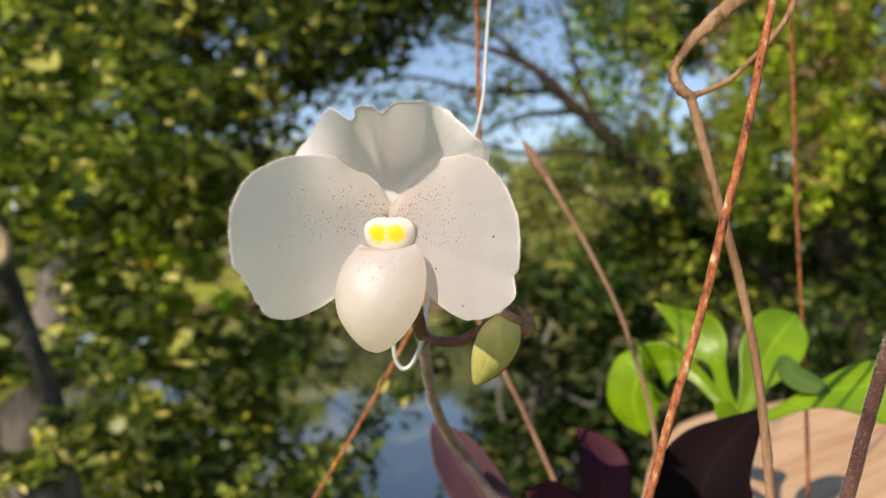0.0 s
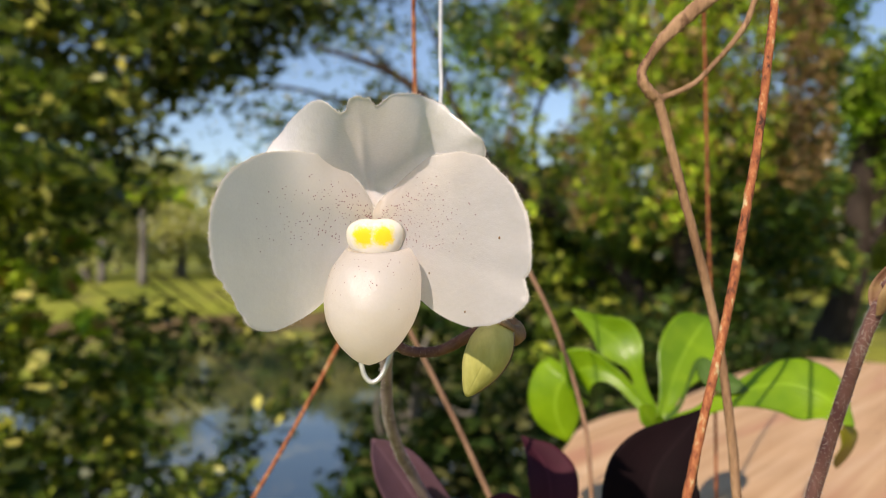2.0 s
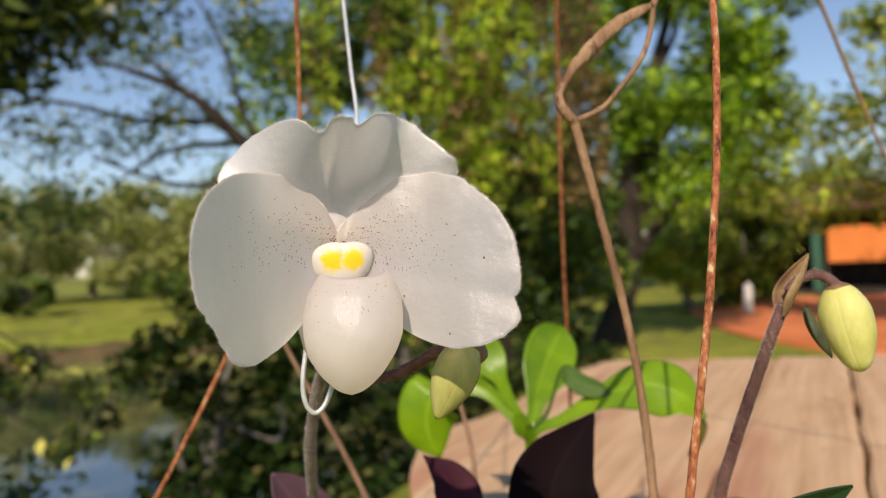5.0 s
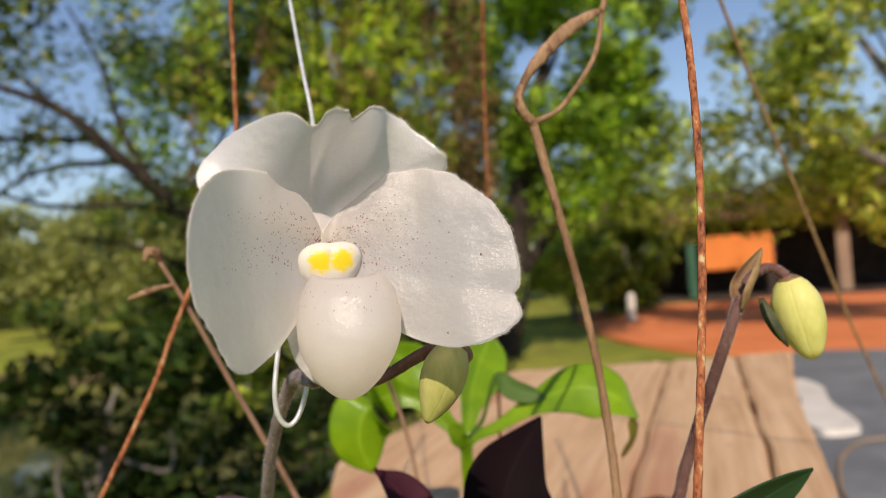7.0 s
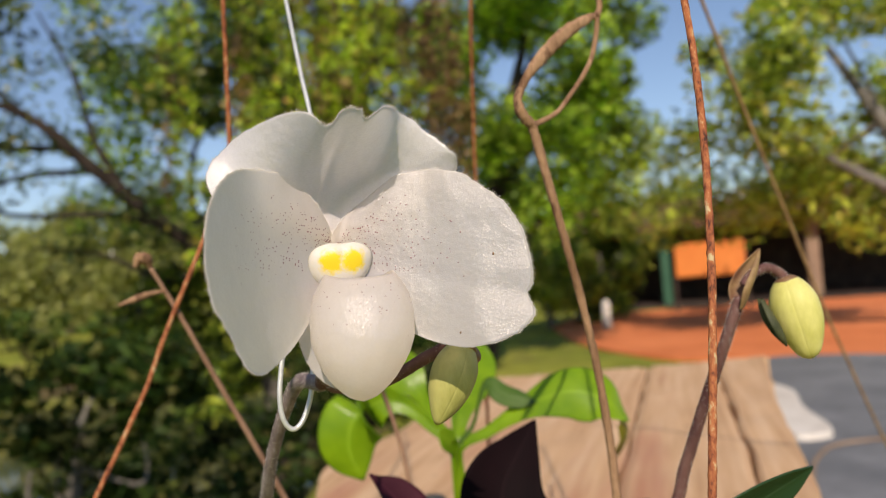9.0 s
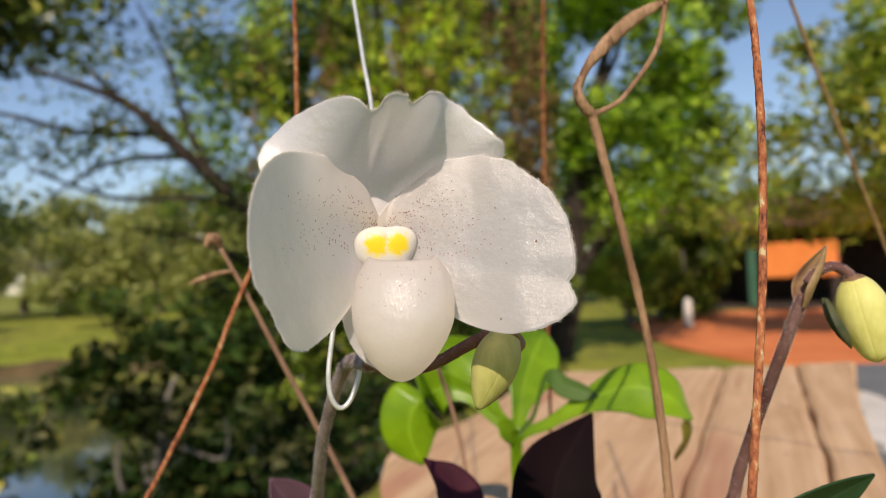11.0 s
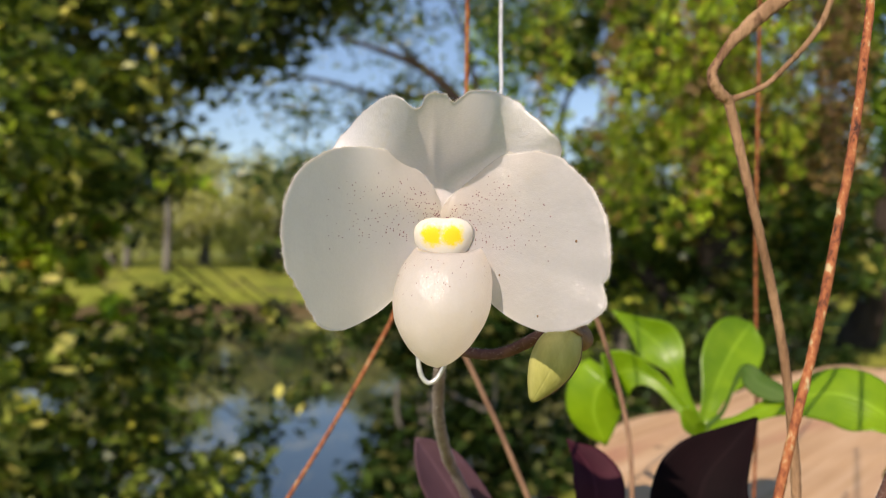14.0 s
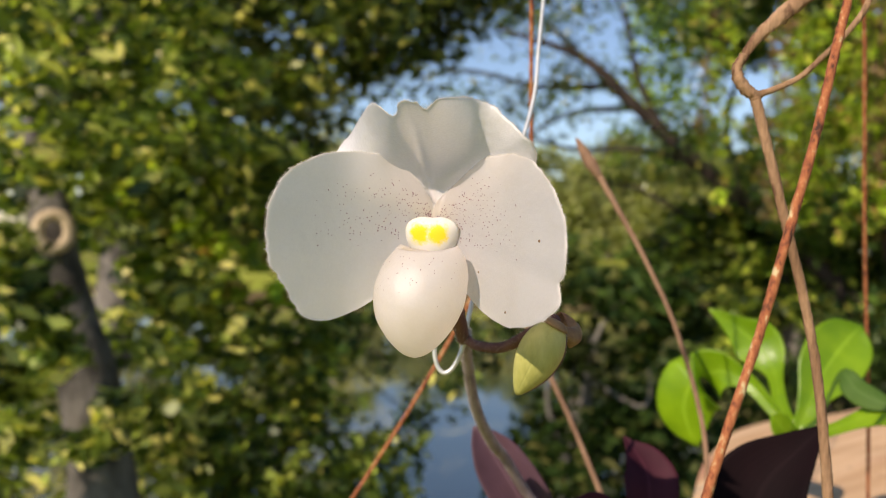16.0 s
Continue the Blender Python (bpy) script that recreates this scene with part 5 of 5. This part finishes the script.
tree("round dark shrub before the pavilion", polar(41, 19.5), 3, 0.10, polar(41, 19.2, 1.2), (1.3, 0.8, 1.0), 18, 0.45, 6000, 0.17, LEAF_OLIVE, 65, limbs=4)
tree("shrubby dark tree by the pond", polar(21, 9.6), 4, 0.12, polar(20, 10, 0.9), (1.7, 1.0, 1.2), 22, 0.45, 9000, 0.15, LEAF_MID, 62, limbs=4)
tree("shrubby dark tree under the creepers", polar(28, 9.4), 3, 0.10, polar(27.5, 9.3, 1.15), (1.6, 0.7, 0.95), 20, 0.45, 8000, 0.14, LEAF_DARK, 63, limbs=4)
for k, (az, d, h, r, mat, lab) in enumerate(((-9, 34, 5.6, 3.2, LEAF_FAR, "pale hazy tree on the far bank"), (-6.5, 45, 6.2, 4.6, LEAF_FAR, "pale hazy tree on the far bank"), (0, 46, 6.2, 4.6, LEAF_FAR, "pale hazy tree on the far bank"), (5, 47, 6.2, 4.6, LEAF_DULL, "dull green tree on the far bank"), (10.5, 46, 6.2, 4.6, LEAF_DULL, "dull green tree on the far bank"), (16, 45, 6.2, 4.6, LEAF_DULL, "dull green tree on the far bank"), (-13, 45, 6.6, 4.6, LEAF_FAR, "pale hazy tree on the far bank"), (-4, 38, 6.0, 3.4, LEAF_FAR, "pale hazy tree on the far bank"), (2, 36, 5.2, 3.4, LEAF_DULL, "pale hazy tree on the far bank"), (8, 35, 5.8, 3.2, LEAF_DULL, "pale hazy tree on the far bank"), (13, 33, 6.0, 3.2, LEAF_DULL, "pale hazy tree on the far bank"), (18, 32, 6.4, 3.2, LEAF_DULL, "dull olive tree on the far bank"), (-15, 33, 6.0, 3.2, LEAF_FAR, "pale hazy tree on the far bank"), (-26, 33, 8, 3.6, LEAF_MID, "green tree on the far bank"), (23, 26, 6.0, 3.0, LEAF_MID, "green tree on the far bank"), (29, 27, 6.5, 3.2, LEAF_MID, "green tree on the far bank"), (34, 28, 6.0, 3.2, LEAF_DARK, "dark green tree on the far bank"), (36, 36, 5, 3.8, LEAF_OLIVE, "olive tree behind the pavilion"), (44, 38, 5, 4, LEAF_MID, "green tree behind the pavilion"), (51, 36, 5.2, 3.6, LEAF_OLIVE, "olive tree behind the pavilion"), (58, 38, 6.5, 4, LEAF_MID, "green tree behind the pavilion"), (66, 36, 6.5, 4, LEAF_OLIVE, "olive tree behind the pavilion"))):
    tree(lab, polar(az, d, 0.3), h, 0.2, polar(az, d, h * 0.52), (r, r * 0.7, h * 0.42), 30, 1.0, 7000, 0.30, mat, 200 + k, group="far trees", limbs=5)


def shrub(label, centre, radius, count, leaves, leaf, mat, seed):
    rng = np.random.default_rng(seed)
    t = thing("shrub", label, "shrub", "shrubs along the bank")
    c = np.array(centre)
    blobs = blobs_in(rng, c, radius, count, 0.28)
    for b, r in blobs[:7]:
        bar("branch", [(c[0], c[1], c[2] - radius[2] * 1.3), (c + b) / 2 + rng.normal(0, 0.05, 3), b], [0.02, 0.012, 0.005], DARKBARK, t, sides=7, steps=12)
    leaf_cloud("foliage", blobs, leaves // count, leaf, mat, t, seed, 0.2)
    return t


# Left shrubs take the lit leaf colour, the rest near-black leaves as if shaded.
for k, (az, d, z, rx, rz) in enumerate(((-36, 4.5, 0.05, 0.6, 0.65), (-21, 4.6, -0.05, 0.6, 0.55), (-19, 4.6, -0.10, 0.6, 0.5), (-13.5, 4.4, -0.10, 0.45, 0.50), (-9, 4.4, -0.15, 0.32, 0.42), (5.2, 4.8, -0.10, 0.34, 0.45), (8.5, 4.8, -0.05, 0.5, 0.52), (14, 5.2, -0.10, 0.65, 0.5), (19.5, 6.2, 0.0, 0.8, 0.6), (25, 7.2, 0.1, 0.9, 0.6), (31, 8.5, 0.2, 1.0, 0.6))):
    shrub("dark leafy shrub on the pond's bank", polar(az, d, z), (rx, 0.5, rz), 15, 750 if az < -8 else 1500, 0.11, LEAF_LEFT_LIT if az < -8 else LEAF_SHRUB, 300 + k)
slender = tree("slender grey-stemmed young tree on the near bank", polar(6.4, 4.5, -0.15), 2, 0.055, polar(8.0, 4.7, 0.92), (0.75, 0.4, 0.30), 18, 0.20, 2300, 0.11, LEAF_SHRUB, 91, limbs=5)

for k, (az, d, z, rx, rz) in enumerate(((-4.0, 27, 1.0, 1.0, 0.6), (5, 27, 1.0, 1.5, 0.8), (11, 26, 0.9, 1.4, 0.8), (18, 22, 0.7, 1.4, 0.8))):
    shrub("dark rounded bush on the far bank", polar(az, d, z), (rx, 0.9, rz), 15, 1500, 0.24, LEAF_DARK, 340 + k)
for k, (az, d, h) in enumerate(((-11.5, 27, 3.3), (-14, 29, 3.8))):
    p = thing("palm", "young yellow-green palm on the far bank", "palm", "palms on the far bank")
    b = polar(az, d, 0.3)
    bar("trunk", [b, b + Vector((0.05, 0, h * 0.5)), b + Vector((0, 0, h * 0.75))], [0.14, 0.11, 0.09], BARK, p, sides=10, steps=12)
    rng = np.random.default_rng(400 + k)
    for j in range(13):
        a, e = rng.uniform(0, 6.28), rng.uniform(0.3, 1.2)
        o = b + Vector((0, 0, h * 0.75))
        w = Vector((math.cos(a), math.sin(a), 0))
        tipv = o + w * 1.7 * math.cos(e) + Vector((0, 0, 1.6 * math.sin(e) - 0.5))
        midv = o + w * 0.9 * math.cos(e) + Vector((0, 0, 1.2 * math.sin(e)))
        line = spline([o, midv, tipv], 14)
        blade_pts = [((x, y, z), 0.16) for x, y, z in line[2:]]
        frond = bar("frond", [o, midv, tipv], [0.02, 0.012, 0.004], LEAF_OLIVE, p, sides=5, steps=10)
        leaf_cloud("leaf_spray", blade_pts, 14, 0.30, LEAF_VINE, frond, 500 + 20 * k + j, 0.6, 0.14)

# ---- the pavilion across the clay ----
ROOF = mottled("brown_roof_tiles", (0.12, 0.06, 0.045), (0.20, 0.10, 0.07), 2.0, 0.85, 0.15, 0.3, 0.02)
TIMBER = mottled("dark_timber", (0.035, 0.025, 0.022), (0.07, 0.05, 0.04), 3.0, 0.8, 0.2, 0.3, 0.01)
TANPOST = mottled("tan_plaster", (0.22, 0.155, 0.11), (0.32, 0.23, 0.16), 2.0, 0.85, 0.15, 0.2, 0.004)
GREENPOST = mottled("green_paint", (0.03, 0.10, 0.06), (0.05, 0.14, 0.08), 3.0, 0.6, 0.3, 0.2, 0.003)
ORANGE = mottled("orange_canvas", (0.68, 0.20, 0.045), (0.76, 0.25, 0.06), 1.5, 0.7, 0.2, 0.12, 0.004)
PALE = mottled("pale_stone", (0.60, 0.55, 0.48), (0.75, 0.71, 0.64), 3.0, 0.8, 0.2, 0.2, 0.005)


def box(name, size, centre, turn, material, parent, label="", bevel=0.02):
    bm = bmesh.new()
    bmesh.ops.create_cube(bm, size=1.0, matrix=Matrix.Diagonal((*size, 1)))
    bmesh.ops.bevel(bm, geom=bm.edges[:], offset=bevel, segments=2, affect="EDGES")
    bm.transform(Matrix.Translation(centre) @ Matrix.Rotation(turn, 4, "Z"))
    return part(name, bm, material, parent, label, False)


hall = thing("pavilion", "low open pavilion with dark timber and brown roof", "building")
AZ = 55.0
turn = -radians(AZ)
right = Vector((math.cos(radians(AZ)), -math.sin(radians(AZ)), 0))
away = Vector((math.sin(radians(AZ)), math.cos(radians(AZ)), 0))
o = polar(AZ, 25.0)
L = lambda r, a, z: o + right * r + away * a + Vector((0, 0, z))
box("floor_slab", (13, 5.0, 0.12), L(1.5, 2.2, 0.06), turn, TIMBER, hall)
box("back_wall", (13, 0.15, 2.5), L(1.5, 4.4, 1.3), turn, TIMBER, hall)
box("side_wall", (0.15, 4.0, 2.5), L(-4.9, 2.3, 1.3), turn, TIMBER, hall)
for r, mat in ((-4.2, TIMBER), (-2.6, GREENPOST), (-0.4, TIMBER), (1.5, TANPOST), (4.0, TIMBER), (6.5, TIMBER)):
    box("post", (0.34 if mat is TANPOST else 0.26, 0.3, 2.4), L(r, 0.0, 1.2), turn, mat, hall, bevel=0.03)
verts = [L(-6, -0.9, 2.35), L(8.5, -0.9, 2.35), L(8.5, 2.3, 3.2), L(-6, 2.3, 3.2), L(8.5, 5.5, 2.35), L(-6, 5.5, 2.35)]
verts += [v + Vector((0, 0, 0.14)) for v in verts]
faces = [(0, 1, 2, 3), (3, 2, 4, 5), (6, 9, 8, 7), (9, 11, 10, 8), (0, 6, 7, 1), (4, 10, 11, 5), (0, 3, 9, 6), (3, 5, 11, 9), (1, 7, 8, 2), (2, 8, 10, 4)]
part("roof", mesh_of("roof", verts, faces, ROOF, False), ROOF, hall, "brown tiled roof")
sign = thing("orange_stall", "orange canvas-fronted stall before the pavilion", "stall")
so = polar(52.0, 22.0)
box("canopy", (1.75, 0.12, 0.9), so + Vector((0, 0, 1.40)), -radians(52), ORANGE, sign, "sunlit orange canvas", 0.03)
for s in (-0.9, 0.9):
    box("leg", (0.08, 0.08, 1.0), so + Vector((math.cos(radians(52)) * s, -math.sin(radians(52)) * s, 0.5)), -radians(52), TIMBER, sign)
post = thing("bollard", "short weathered white post on the clay", "post")
bar("shaft", [polar(44.8, 18, -0.05), polar(44.8, 18, 0.3), polar(44.8, 18, 0.62)], [0.10, 0.095, 0.09], PALE, post, sides=14, steps=8)
stone = thing("pale_stone", "pale rounded stone on the clay's edge", "stone")
dome("stone", np.array(polar(43.3, 21.5, 0.03)), np.array((1, 0, 0)), np.array((0, 1, 0)), np.array((0, 0, 1)), (0.24, 0.24, 1.1), PALE, stone)
slab = thing("white_slab", "white wedge-shaped slab lying on the paving", "stone slab")
rim = spline([(7.07, 4.82), (6.75, 4.38), (6.10, 3.88), (5.50, 3.28), (5.28, 3.18), (5.12, 3.34), (5.45, 3.72), (6.05, 4.12), (6.80, 4.78), (7.07, 4.82)], 40)[:-1]
k = len(rim)
verts = [(x, y, 0.05) for x, y in rim] + [(x * 0.997 + 0.018, y * 0.997 + 0.012, 0.10) for x, y in rim]
faces = [tuple(range(k, 2 * k))] + [(i, (i + 1) % k, k + (i + 1) % k, k + i) for i in range(k)]
part("slab", mesh_of("slab", verts, faces, PALE, False), PALE, slab)
hose = bar("garden_hose", [(6.2, 2.2, 0.062), (5.6, 2.75, 0.062), (5.15, 3.0, 0.062), (4.75, 2.92, 0.062), (4.3, 2.68, 0.062), (3.8, 2.3, 0.062), (3.3, 1.6, 0.062)], [0.014], TANPOST, None, sides=8, steps=60)
tagged(hose, "pale tan hose lying curved on the paving", "hose")
